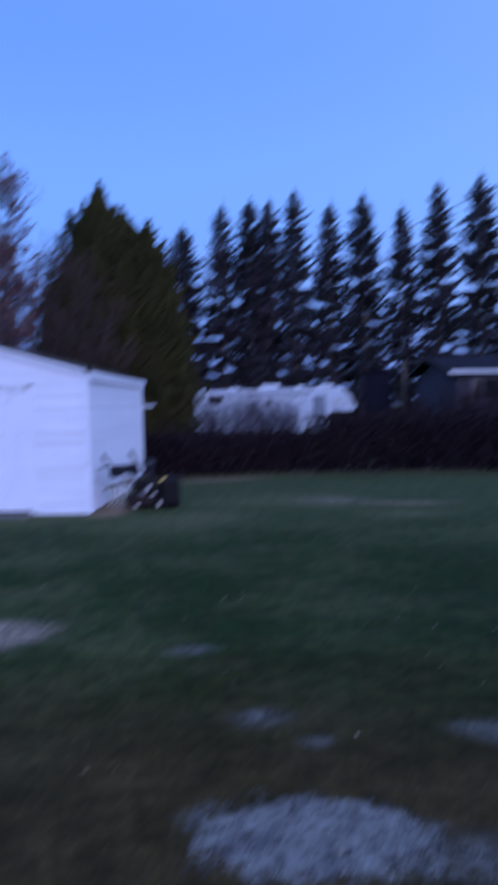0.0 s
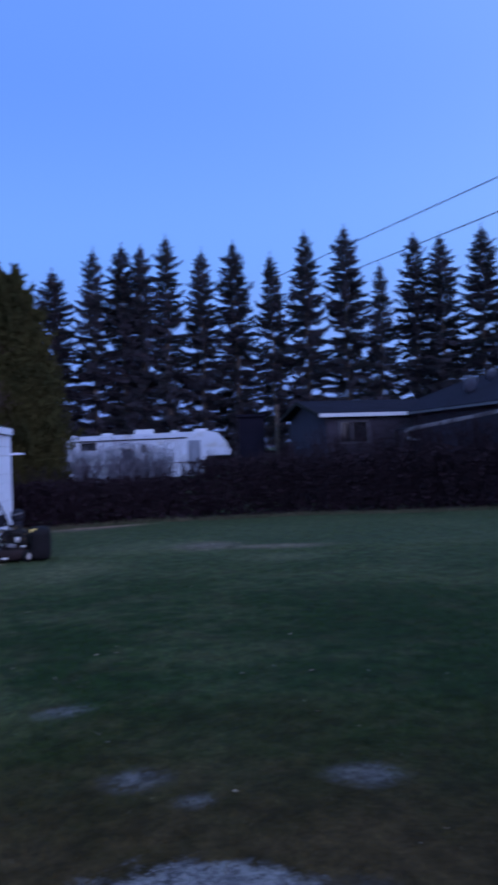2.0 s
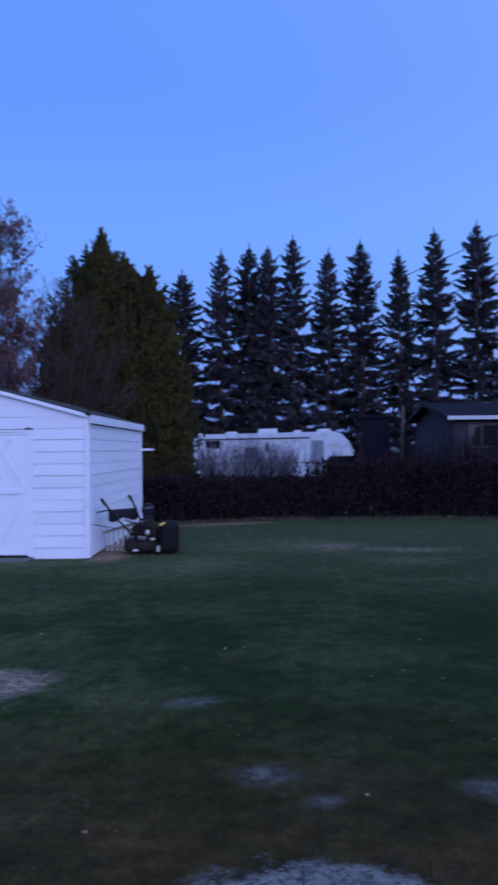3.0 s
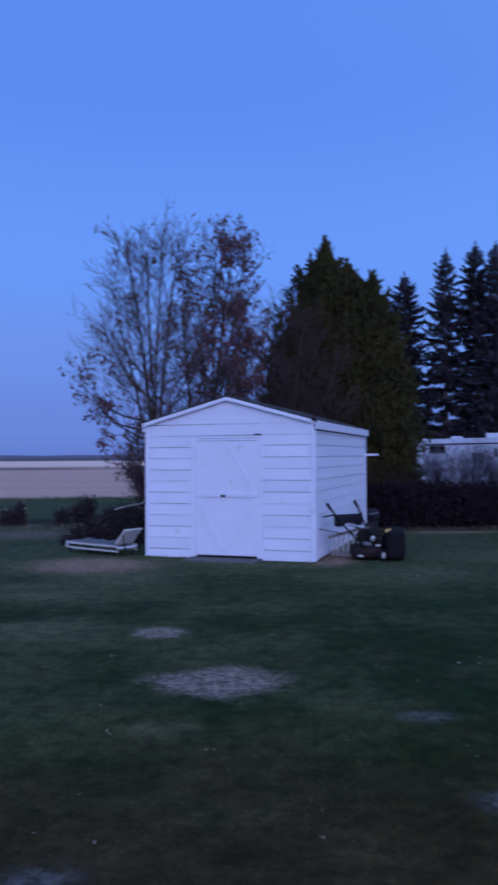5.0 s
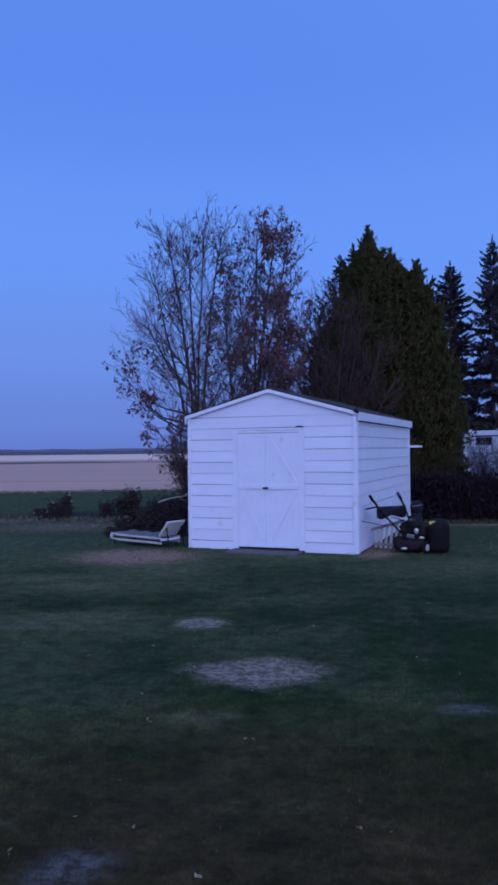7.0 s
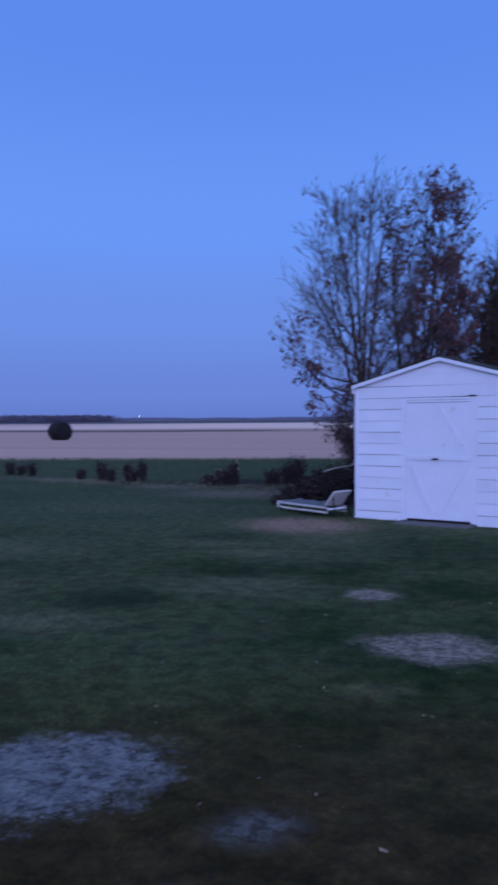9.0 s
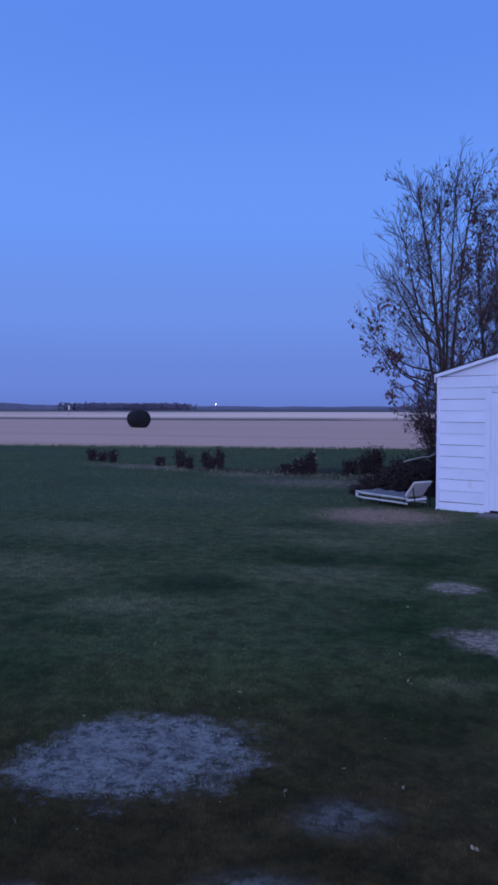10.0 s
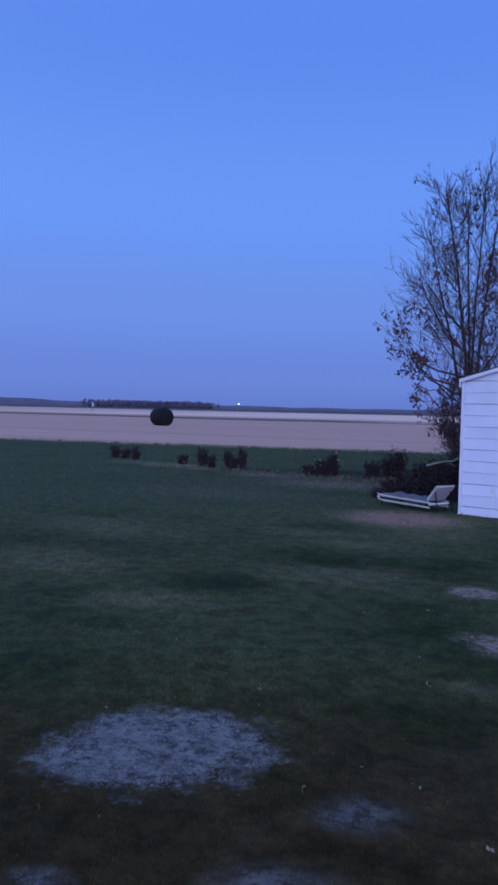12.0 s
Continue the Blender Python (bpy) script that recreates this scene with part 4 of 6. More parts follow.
def build_lounger():
    # a low patio lounger, its backrest end against the shed
    s = thing("sun_lounger", pose(-2.58, 13.40, 0.0, 0, 0, -36) @ Matrix.Diagonal((1.05, 0.72, 1, 1)), "low white-framed sun lounger with a grey sagging cushion on the lawn", "sun lounger")
    for y, h in ((-0.30, 0.0), (0.30, 0.0)):
        for z in (0.085, 0.165):
            bm = bmesh.new()
            rod(bm, (-0.70, y, z + 0.02), (-0.52, y, z), 0.018, seg=10)
            rod(bm, (-0.52, y, z), (0.52, y, z), 0.019, seg=10)
            part("side_rail", bm, DULL_WHITE, s, "white tubular rail")
    for x in (-0.70, 0.52):
        bm = bmesh.new()
        rod(bm, (x, -0.30, 0.14), (x, 0.30, 0.14), 0.02, seg=10)
        part("end_rail", bm, WHITE_TRIM, s)
    for x in (-0.60, -0.1, 0.45):
        for y in (-0.30, 0.30):
            bm = bmesh.new()
            rod(bm, (x, y, 0.0), (x, y, 0.19), 0.014, seg=8)
            part("leg", bm, STEEL, s, "dark steel leg")
    bm = bmesh.new()
    nx, ny = 16, 8
    g = {}
    for top in (0, 1):
        for i in range(nx + 1):
            for j in range(ny + 1):
                u, v = i / nx, j / ny
                edge = min(u, 1 - u, v, 1 - v)
                puff = 0.05 * min(1, edge * 6) + 0.012 * math.sin(u * 23 + v * 5)
                g[top, i, j] = bm.verts.new((-0.66 + 1.12 * u, -0.29 + 0.58 * v, 0.19 + (puff if top else -0.01) - 0.02 * math.sin(u * math.pi)))
    for i in range(nx):
        for j in range(ny):
            bm.faces.new((g[1, i, j], g[1, i + 1, j], g[1, i + 1, j + 1], g[1, i, j + 1]))
            bm.faces.new((g[0, i, j], g[0, i, j + 1], g[0, i + 1, j + 1], g[0, i + 1, j]))
    for i in range(nx):
        for j in (0, ny):
            bm.faces.new((g[0, i, j], g[0, i + 1, j], g[1, i + 1, j], g[1, i, j]))
    for j in range(ny):
        for i in (0, nx):
            bm.faces.new((g[0, i, j], g[0, i, j + 1], g[1, i, j + 1], g[1, i, j]))
    bmesh.ops.recalc_face_normals(bm, faces=bm.faces)
    part("cushion", bm, GREY_CANVAS, s, "grey faded cushion", True)
    bm = bmesh.new()
    m = pose(0.45, 0, 0.20, 0, -50, 0)
    box(bm, 0.0, 0.33, -0.28, 0.28, -0.02, 0.02, 0.012, m)
    back = part("backrest", bm, DULL_WHITE, s, "raised pale backrest")
    for k in range(5):
        bm = bmesh.new()
        box(bm, 0.03 + k * 0.06, 0.065 + k * 0.06, -0.27, 0.27, 0.021, 0.028, 0.002, m)
        part("strap", bm, DULL_WHITE, back)
    for y in (-0.24, 0.24):
        bm = bmesh.new()
        rod(bm, (0.66, y, 0.02), (0.60, y, 0.36), 0.012, seg=8)
        part("prop", bm, STEEL, s)


build_snow_blower()
build_slat_panel()
build_lounger()


def stick_heap(name, x, y, w, d, h, count, seed, mat, label, category):
    t = Twigs(seed)
    rng = t.rng
    for k in range(count):
        u, v = rng.uniform(-1, 1), rng.uniform(-1, 1)
        top = h * max(0.05, 1 - u * u) * max(0.1, 1 - v * v) ** 0.5
        c = Vector((x + u * w, y + v * d, gz(x + u * w, y + v * d) + rng.uniform(0.0, 1.0) * top + 0.02))
        a = rng.uniform(0, math.tau)
        L = rng.uniform(0.10, 0.36)
        dirn = Vector((math.cos(a), math.sin(a), rng.uniform(-0.6, 0.9))).normalized()
        bend = unit(rng) * L * 0.12
        p0, p2 = c - dirn * L, c + dirn * L
        p0.z, p2.z = max(p0.z, gz(p0.x, p0.y) + 0.01), max(p2.z, gz(p2.x, p2.y) + 0.01)
        r = rng.uniform(0.004, 0.016)
        t.tube([p0, c + bend, p2], [r, r, r * 0.4], 4)
        for q in range(2):
            t.leaf(c + unit(rng) * 0.06, unit(rng) * rng.uniform(0.05, 0.10), 0.02)
    return tagged(t.done(name, mat), label, category, kind="stuff")


stick_heap("brush_pile", -2.75, 15.5, 0.85, 0.75, 0.50, 1200, 31, BRUSH, "dark heap of cut brush and twigs behind the lounger", "brush pile")
stick_heap("brush_pile", -1.95, 16.1, 0.70, 0.70, 1.00, 1300, 33, BRUSH, "tall dark heap of cut brush against the shed", "brush pile")


def loose_branch(a, b, r, seed):
    t = Twigs(seed)
    a, b = Vector(a), Vector(b)
    pts = [a.lerp(b, i / 6) + (unit(t.rng) * 0.02 if 0 < i < 6 else Vector((0, 0, 0))) for i in range(7)]
    t.tube(pts, [r * (1 - 0.6 * i / 6) for i in range(7)], 6)
    for k in range(3):
        o = pts[2 + k]
        t.tube([o, o + (unit(t.rng) + (b - a).normalized()).normalized() * 0.22], [r * 0.4, r * 0.2], 4)
    tagged(t.done("loose_branch", OLD_WOOD), "pale barkless branch lying on the brush heap", "branch", "loose pale branches")


loose_branch((-2.72, 15.2, 0.62), (-2.0, 15.35, 0.80), 0.020, 35)
loose_branch((-3.55, 15.25, 0.03), (-2.85, 15.0, 0.36), 0.016, 36)
loose_branch((-3.75, 16.4, 0.02), (-2.9, 16.0, 0.42), 0.014, 37)


def dead_plant(x, y, w, h, seed, husks=0):
    z = gz(x, y)
    s = thing("dead_garden_plant", pose(x, y, z), "withered dark brown garden perennial standing at the field edge", "dead plant", "withered garden plants")
    t, b = Twigs(seed), Twigs(seed + 1)
    rng = t.rng
    for k in range(int(52 * w / 0.3)):
        a = rng.uniform(0, math.tau)
        base = Vector((math.cos(a) * w * 0.45 * rng.random(), math.sin(a) * w * 0.40 * rng.random(), 0))
        lean = Vector((rng.uniform(-1, 1) * w * 0.30, rng.uniform(-1, 1) * w * 0.30, h * rng.uniform(0.6, 1.05)))
        mid = base + lean * 0.55 + Vector((0, 0, 0.06))
        tip = base + lean + Vector((lean.x * 0.5, lean.y * 0.5, -h * rng.uniform(0.15, 0.55)))
        t.tube([base, mid, tip], [0.006, 0.005, 0.003], 3)
        for q in range(4):
            p = base.lerp(mid, rng.uniform(0.3, 1.0)) if rng.random() < 0.4 else mid.lerp(tip, rng.random())
            p = p + unit(rng) * 0.025
            b.leaf(p, (unit(rng) + Vector((0, 0, -0.6))).normalized() * rng.uniform(0.05, 0.12), 0.018)
    t.done("stem_clump", DEAD_STEM, s)
    b.done("withered_foliage", DEAD_STEM, s)
    if husks:
        for k in range(husks):
            p = Vector((rng.uniform(-0.5, 0.5) * w, rng.uniform(-0.4, 0.1) * w, rng.uniform(0.15, 0.75) * h))
            hs = Twigs(seed + 50 + k)
            for q in range(6):
                hs.leaf(p + unit(rng) * 0.015, unit(rng) * 0.055, 0.014)
            hs.done("seed_head", HUSK, s)


for i, (x, y, w, h, husks) in enumerate([(-9.62, 19.45, 0.30, 0.70, 0), (-9.33, 19.4, 0.30, 0.46, 0), (-8.90, 19.55, 0.24, 0.64, 0), (-8.45, 19.6, 0.25, 0.70, 0), (-8.68, 19.5, 0.34, 0.42, 0),
                                         (-5.68, 18.95, 0.32, 0.74, 5), (-5.95, 18.85, 0.36, 0.52, 4), (-6.25, 18.7, 0.34, 0.30, 5), (-4.05, 19.2, 0.42, 0.88, 0), (-4.35, 19.1, 0.40, 0.66, 0), (-4.72, 19.0, 0.40, 0.46, 0),
                                         (-10.5, 19.9, 0.30, 0.32, 2), (-13.7, 21.4, 0.34, 0.46, 0), (-13.2, 21.2, 0.30, 0.34, 0), (-12.7, 21.0, 0.34, 0.46, 1), (-3.35, 18.5, 0.44, 0.62, 0), (-2.9, 18.2, 0.40, 0.75, 0)]):
    dead_plant(x, y, w, h * 1.12, 200 + i * 3, husks)


# ------------------------------------------------------------------ trees
def bare_tree(name, x, y, label, stems, limbs, seed, leaf_at=None, twig_mat=TWIG, kids_at=(15, 7, 5, 4), thick=1.0, group="", crown=None):
    """stems: (sideways, away, height) of each stem's tip from the foot; limbs: (height on the trunk, sideways, away, up) of long low boughs.
    leaf_at(p) gives the share of twig ends that keep withered leaves; crown: (height, least and greatest sideways reach) up the outline."""
    s = thing(name, pose(x, y, gz(x, y)), label, "tree", group)
    wood, fine, lf = Twigs(seed), Twigs(seed + 1), Twigs(seed + 2)
    rng = wood.rng

    def inside_crown(p):
        for (z0, a0, b0), (z1, a1, b1) in zip(crown, crown[1:]):
            if z0 <= p.z <= z1:
                u = (p.z - z0) / (z1 - z0)
                return a0 + (a1 - a0) * u < p.x < b0 + (b1 - b0) * u
        return p.z < crown[0][0]

    def path(p, tip, n, wander, bow):
        L = (tip - p).length
        pts = []
        drift = Vector((0, 0, 0))
        for i in range(n + 1):
            u = i / n
            pts.append(p.lerp(tip, u) + (drift + Vector((0, 0, -bow * L))) * math.sin(math.pi * u))
            drift = drift + unit(rng) * wander * L / n
        return pts

    def grow(p, tip, r, level):
        if crown and level:
            for k in range(4):
                if not inside_crown(tip):
                    tip = p.lerp(tip, 0.68)
        L = (tip - p).length
        n = (9, 5, 4, 3, 2)[level]
        pts = path(p, tip, n, (0.055, 0.20, 0.20, 0.14, 0.1)[level], (0.0, 0.10, 0.07, 0.04, 0.0)[level])
        thin = (0.014, 0.006, 0.0042, 0.0034, 0.003)[level] * thick
        rad = [max(thin, r * (1 - 0.80 * i / n)) for i in range(n + 1)]
        if level < 2:
            wood.v, wood.f = [], []
            wood.tube(pts, rad, (7, 5)[level])
            wood.done(("trunk", "branch")[level], BARK, s, True)
        else:
            fine.tube(pts, rad, (4, 4, 4, 3, 3)[level])
        axis = (tip - p).normalized()
        if level < 4:
            kids = kids_at[level]
            for k in range(kids):
                f = 0.18 + 0.80 * ((k + rng.random()) / kids) ** 0.85 if level == 0 else rng.uniform(0.2, 0.98)
                i = min(n - 1, int(f * n))
                o = pts[i].lerp(pts[i + 1], f * n - i)
                ax = unit(rng)
                side = (ax - axis * ax.dot(axis)).normalized()
                ang = rng.uniform(0.55, 0.95) if level < 2 else rng.uniform(0.3, 0.7)
                d = axis * math.cos(ang) + side * math.sin(ang) + Vector((0, 0, 0.22 if level < 2 else 0.10))
                reach = (L * 0.37 * (1.15 - 0.85 * f), L * 0.48, L * 0.48, L * 0.5)[level] * rng.uniform(0.7, 1.25)
                grow(o, o + d.normalized() * reach, rad[i] * 0.5, level + 1)
        if level == 0 and L > 4:
            # the stem ends in a broom of upright twigs
            for k in range(7):
                ax = unit(rng)
                side = (ax - axis * ax.dot(axis)).normalized()
                ang = rng.uniform(0.25, 0.8)
                o = pts[-2].lerp(pts[-1], rng.random())
                grow(o, o + (axis * math.cos(ang) + side * math.sin(ang)).normalized() * rng.uniform(0.45, 0.8), 0.010, 2)
        if leaf_at and level >= 3:
            for q in pts[1:]:
                clump = 1.5 if noise.noise(Vector((q.x * 1.6, q.y * 1.6, q.z * 1.6 + seed))) > 0.04 else 0.3
                if lf.rng.random() < leaf_at(q) * clump:
                    for k in range(2):
                        lf.leaf(q + unit(lf.rng) * 0.05, (unit(lf.rng) * 0.8 + Vector((0, 0, -1.0))).normalized() * lf.rng.uniform(0.06, 0.12), lf.rng.uniform(0.018, 0.030))

    for k, (dx, dy, h) in enumerate(stems):
        a = math.tau * k / len(stems)
        grow(Vector((math.cos(a) * 0.16, math.sin(a) * 0.16, -0.05)), Vector((dx, dy, h)), rng.uniform(0.042, 0.062), 0)
    for z, dx, dy, up in limbs:
        p = Vector((dx * 0.12, dy * 0.12, z))
        grow(p, p + Vector((dx, dy, up)), 0.028, 1)
    tagged(fine.done("twig_crown", twig_mat, s), kind="stuff")
    if leaf_at:
        tagged(lf.done("foliage", DRY_LEAF, s), kind="stuff")
    return s


bare_tree("bare_maple", -2.08, 16.9, "bare many-stemmed deciduous tree with a few withered leaves behind the shed",
          [(-1.05, 0.2, 5.6), (-0.65, -0.2, 6.25), (-0.25, 0.3, 6.2), (0.15, -0.3, 6.2), (0.50, 0.2, 6.4), (-0.45, -0.2, 2.3), (-0.2, 0.3, 2.7), (0.1, -0.3, 2.5), (-0.65, 0.2, 1.7)],
          [(2.2, -1.45, -0.2, 1.05), (2.4, -1.30, 0.1, 0.8), (2.0, -1.2, 0.2, 0.75), (3.3, -1.15, 0.1, 1.5), (2.9, -1.05, -0.1, 1.7), (1.6, -0.85, -0.3, 0.6), (2.9, -0.85, 0.2, 1.3), (0.9, -0.6, -0.3, 0.7), (0.7, -0.55, 0.3, 0.5), (1.2, -0.75, 0.1, 0.15),
           (2.0, 0.9, -0.2, 1.2), (0.3, -0.35, -0.2, 1.0), (0.2, 0.1, -0.4, 1.3), (0.3, -0.2, 0.3, 1.4), (0.2, -0.5, 0.1, 1.1)], 41,
          lambda p: 0.02 if p.z < 1.7 else (0.32 if p.x < -1.0 and p.z < 3.9 else (0.08 if p.z < 2.6 else (0.14 if (p - Vector((0.35, 0, 3.4))).length < 0.7 else 0.012))), kids_at=(10, 6, 4, 3),
          crown=[(0.3, -0.6, 0.9), (1.4, -0.95, 1.3), (2.2, -1.6, 1.4), (3.7, -2.3, 1.5), (4.5, -1.9, 1.5), (5.9, -1.55, 1.4), (7.0, -1.05, 1.0), (7.5, -0.3, 0.6)])
bare_tree("brown_leaved_tree", -1.2, 17.2, "many-stemmed tree holding withered red-brown leaves behind the shed",
          [(-0.05, 0.2, 5.4), (0.40, -0.2, 6.25), (0.78, 0.2, 6.5), (1.08, -0.1, 6.15), (1.12, 0.1, 5.2), (1.10, 0.3, 4.2), (-0.3, -0.3, 4.7), (0.55, 0.3, 5.1)],
          [(1.8, 0.9, -0.2, 1.8), (1.5, -0.6, 0.2, 1.6), (2.4, 1.0, 0.3, 1.4)], 57,
          lambda p: (0.24 if p.x > 0.2 else 0.09) if p.z > 3.0 else 0.06, kids_at=(11, 5, 4, 3),
          crown=[(0.3, -0.9, 1.2), (3.0, -1.0, 1.35), (4.4, -0.9, 1.55), (6.2, -0.3, 1.75), (7.0, 0.3, 1.4), (7.35, 0.6, 1.1)])
bare_tree("reddish_shrub", 0.75, 19.0, "tall leafless reddish shrub behind the shed",
          [(-1.3, 0.0, 3.8), (-0.9, 0.2, 4.5), (-0.4, -0.3, 4.9), (0.1, 0.3, 5.1), (0.5, -0.2, 4.9), (0.9, 0.2, 4.6), (1.3, -0.1, 3.9), (1.7, 0.2, 3.3), (-0.1, 0.4, 3.6)], [], 71, twig_mat=RED_TWIG, kids_at=(14, 6, 4, 3))


def cedar(x, y, height, widest, steep, seed, count):
    """A cone that narrows by steep metres per unit of height at the top and is at most widest metres in radius lower down."""
    s = thing("cedar", pose(x, y, gz(x, y)), "dense dark green cedar behind the shed", "tree", "cedars behind the shed")
    t = Twigs(seed)
    rng = t.rng
    t.tube([Vector((0, 0, -0.05)), Vector((0.02, 0, height * 0.5)), Vector((0, 0, height * 0.97))], [0.14, 0.09, 0.01], 8)
    t.done("trunk", BARK, s, True)
    c = Twigs(seed + 1)
    rng = c.rng
    for k in range(count):
        f = rng.random() ** 1.15
        a = rng.uniform(0, math.tau)
        cone = steep * (1 - f)
        r = cone * widest / (cone ** 3 + widest ** 3) ** (1 / 3)
        big = noise.noise(Vector((math.cos(a) * 1.7 + seed, math.sin(a) * 1.7, f * height * 0.9)))
        small = noise.noise(Vector((math.cos(a) * 5 + seed, math.sin(a) * 5, f * height * 3.0)))
        r *= 0.93 + 0.26 * big + 0.24 * small
        r *= (1 - 0.5 * rng.random() ** 2.2)
        p = Vector((math.cos(a) * r, math.sin(a) * r, 0.08 + f * height * 0.95))
        d = Vector((math.cos(a) * 0.6, math.sin(a) * 0.6, 0.8)) + unit(rng) * 0.5
        c.leaf(p, d.normalized() * rng.uniform(0.08, 0.18) * (1.05 - 0.3 * f), rng.uniform(0.014, 0.030))
    for k in range(16):
        f = rng.uniform(0.70, 0.96)
        a = rng.uniform(0, math.tau)
        cone = steep * (1 - f)
        r = cone * widest / (cone ** 3 + widest ** 3) ** (1 / 3) * rng.uniform(0.5, 0.95)
        foot = Vector((math.cos(a) * r, math.sin(a) * r, f * height * 0.95 - 0.2))
        long = rng.uniform(0.5, 0.95)
        for q in range(70):
            u = rng.random()
            c.leaf(foot + Vector((0, 0, u * long)) + unit(rng) * 0.16 * (1 - u), (unit(rng) * 0.6 + Vector((0, 0, 1))).normalized() * rng.uniform(0.09, 0.17), 0.026)
    for q in range(130):
        u = q / 129
        c.leaf(Vector((0, 0, height * 0.91 + u * 0.075 * height)) + unit(rng) * (0.30 * (1 - u) + 0.03) * rng.random(), (unit(rng) * 0.5 + Vector((0, 0, 1))).normalized() * 0.15, 0.024)
    # plumes that stand out of the outline
    for k in range(420):
        f = 0.25 + 0.66 * rng.random()
        a = rng.uniform(0, math.tau)
        cone = steep * (1 - f)
        r = cone * widest / (cone ** 3 + widest ** 3 + 1e-9) ** (1 / 3) * rng.uniform(0.85, 1.12)
        p = Vector((math.cos(a) * r, math.sin(a) * r, f * height * 0.97 - 0.05))
        way = (Vector((math.cos(a) * 0.45, math.sin(a) * 0.45, 1)) + unit(rng) * 0.3).normalized()
        long = rng.uniform(0.25, 0.80) * (1.2 - 0.55 * f)
        for q in range(26):
            u = q / 25
            c.leaf(p + way * long * u + unit(rng) * 0.07 * (1 - u), (unit(rng) * 0.7 + way).normalized() * rng.uniform(0.08, 0.17), 0.026)
    tagged(c.done("crown", CEDAR_GREEN, s), kind="stuff")


cedar(2.10, 21.9, 7.95, 2.1, 4.0, 81, 66000)
cedar(2.72, 22.1, 7.35, 1.45, 6.5, 84, 42000)
cedar(3.38, 21.6, 6.85, 1.5, 2.1, 87, 38000)


def spruce_meshes(seed, gap):
    """Trunk and crown of one spruce 13 m tall: whorls of boughs with hanging twigs and lifted tips, a thin spire on top, gappy lower down."""
    tr, cr = Twigs(seed), Twigs(seed + 1)
    rng = cr.rng
    H = 13.0
    pts = [Vector((0.05 * math.sin(i), 0.05 * math.cos(i * 1.7), H * i / 10)) for i in range(11)]
    tr.tube(pts, [0.17 * (1 - i / 10.3) + 0.006 for i in range(11)], 8)
    z = 0.9
    while z < H - 0.22:
        f = z / H
        reach = min(1.62, 2.25 * (1 - f) ** 0.62) * (1.0 - 0.55 * max(0.0, f - 0.93) / 0.07)
        reach *= 0.95 + 0.3 * noise.noise(Vector((z * 0.9, seed, 0)))
        whorl = rng.randint(4, 6) if f < 0.93 else 4
        a0 = rng.uniform(0, math.tau)
        for k in range(whorl):
            if f < 0.66 and rng.random() < gap:
                continue
            a = a0 + math.tau * k / whorl + rng.uniform(-0.4, 0.4)
            L = reach * rng.uniform(0.55, 1.05) * (1.22 if rng.random() < 0.2 else 1.0)
            out = Vector((math.cos(a), math.sin(a), 0))
            rise = 0.75 if f > 0.85 else (0.45 if f > 0.6 else 0.10)
            p0 = Vector((0, 0, z + rng.uniform(-0.5, 0.5) * min(1, 2 * (1 - f))))
            mid = p0 + out * L * 0.55 + Vector((0, 0, L * (rise - 0.24 + rng.uniform(-0.2, 0.2)) * 0.5))
            tip = p0 + out * L + Vector((0, 0, L * (rise - 0.16 + rng.uniform(-0.30, 0.25))))
            tr.tube([p0, mid, tip], [0.020 * (1 - f) + 0.006, 0.010, 0.004], 3)
            steps = max(5, int(L * 40))
            for q in range(steps):
                u = 0.08 + 0.92 * (q + rng.random()) / steps
                c = p0.lerp(mid, u * 2) if u < 0.5 else mid.lerp(tip, u * 2 - 1)
                slim = 1.08 - 0.55 * u * u
                for side in (-1, 1):
                    cross = Vector((-out.y, out.x, 0)) * side
                    d = (cross * rng.uniform(0.3, 1.0) * slim + out * rng.uniform(0.3, 0.9) + Vector((0, 0, rng.uniform(-0.8, 0.6) * slim))).normalized()
                    cr.leaf(c, d * rng.uniform(0.13, 0.36) * slim * (1.1 - 0.6 * f), rng.uniform(0.026, 0.047) * (1.1 - 0.3 * f))
                # twigs that hang from the bough
                if rng.random() < 0.75:
                    cr.leaf(c, (Vector((out.x * 0.3, out.y * 0.3, -rng.uniform(0.5, 1))) + unit(rng) * 0.3).normalized() * rng.uniform(0.14, 0.46) * slim * (1.1 - 0.6 * f), 0.036)
        z += rng.uniform(0.13, 0.22) if f > 0.55 else rng.uniform(0.18, 0.30)
    for q in range(26):
        u = q / 25
        cr.leaf(Vector((0, 0, H - 0.75 + 0.80 * u)), (unit(rng) * (0.75 - 0.6 * u) + Vector((0, 0, 0.9))).normalized() * (0.26 - 0.12 * u), 0.020)
    return tr, cr


# tops of the row behind the trailer: x, y and the height of the tip
ROW = [(9.30, 47.1, 12.7), (11.74, 46.6, 14.0), (13.4, 46.1, 14.3), (14.54, 45.8, 14.2), (15.95, 45.3, 14.8), (17.97, 44.5, 13.9), (20.03, 43.7, 14.4),
       (22.04, 42.7, 13.6), (23.88, 41.7, 14.8), (25.95, 40.4, 15.0), (27.65, 39.3, 12.5), (29.42, 38.0, 14.2), (30.6, 37.1, 14.0), (32.39, 35.5, 14.3),
       (33.72, 34.3, 13.3), (35.31, 32.6, 12.8), (7.3, 47.4, 11.5), (5.2, 47.7, 12.0)]


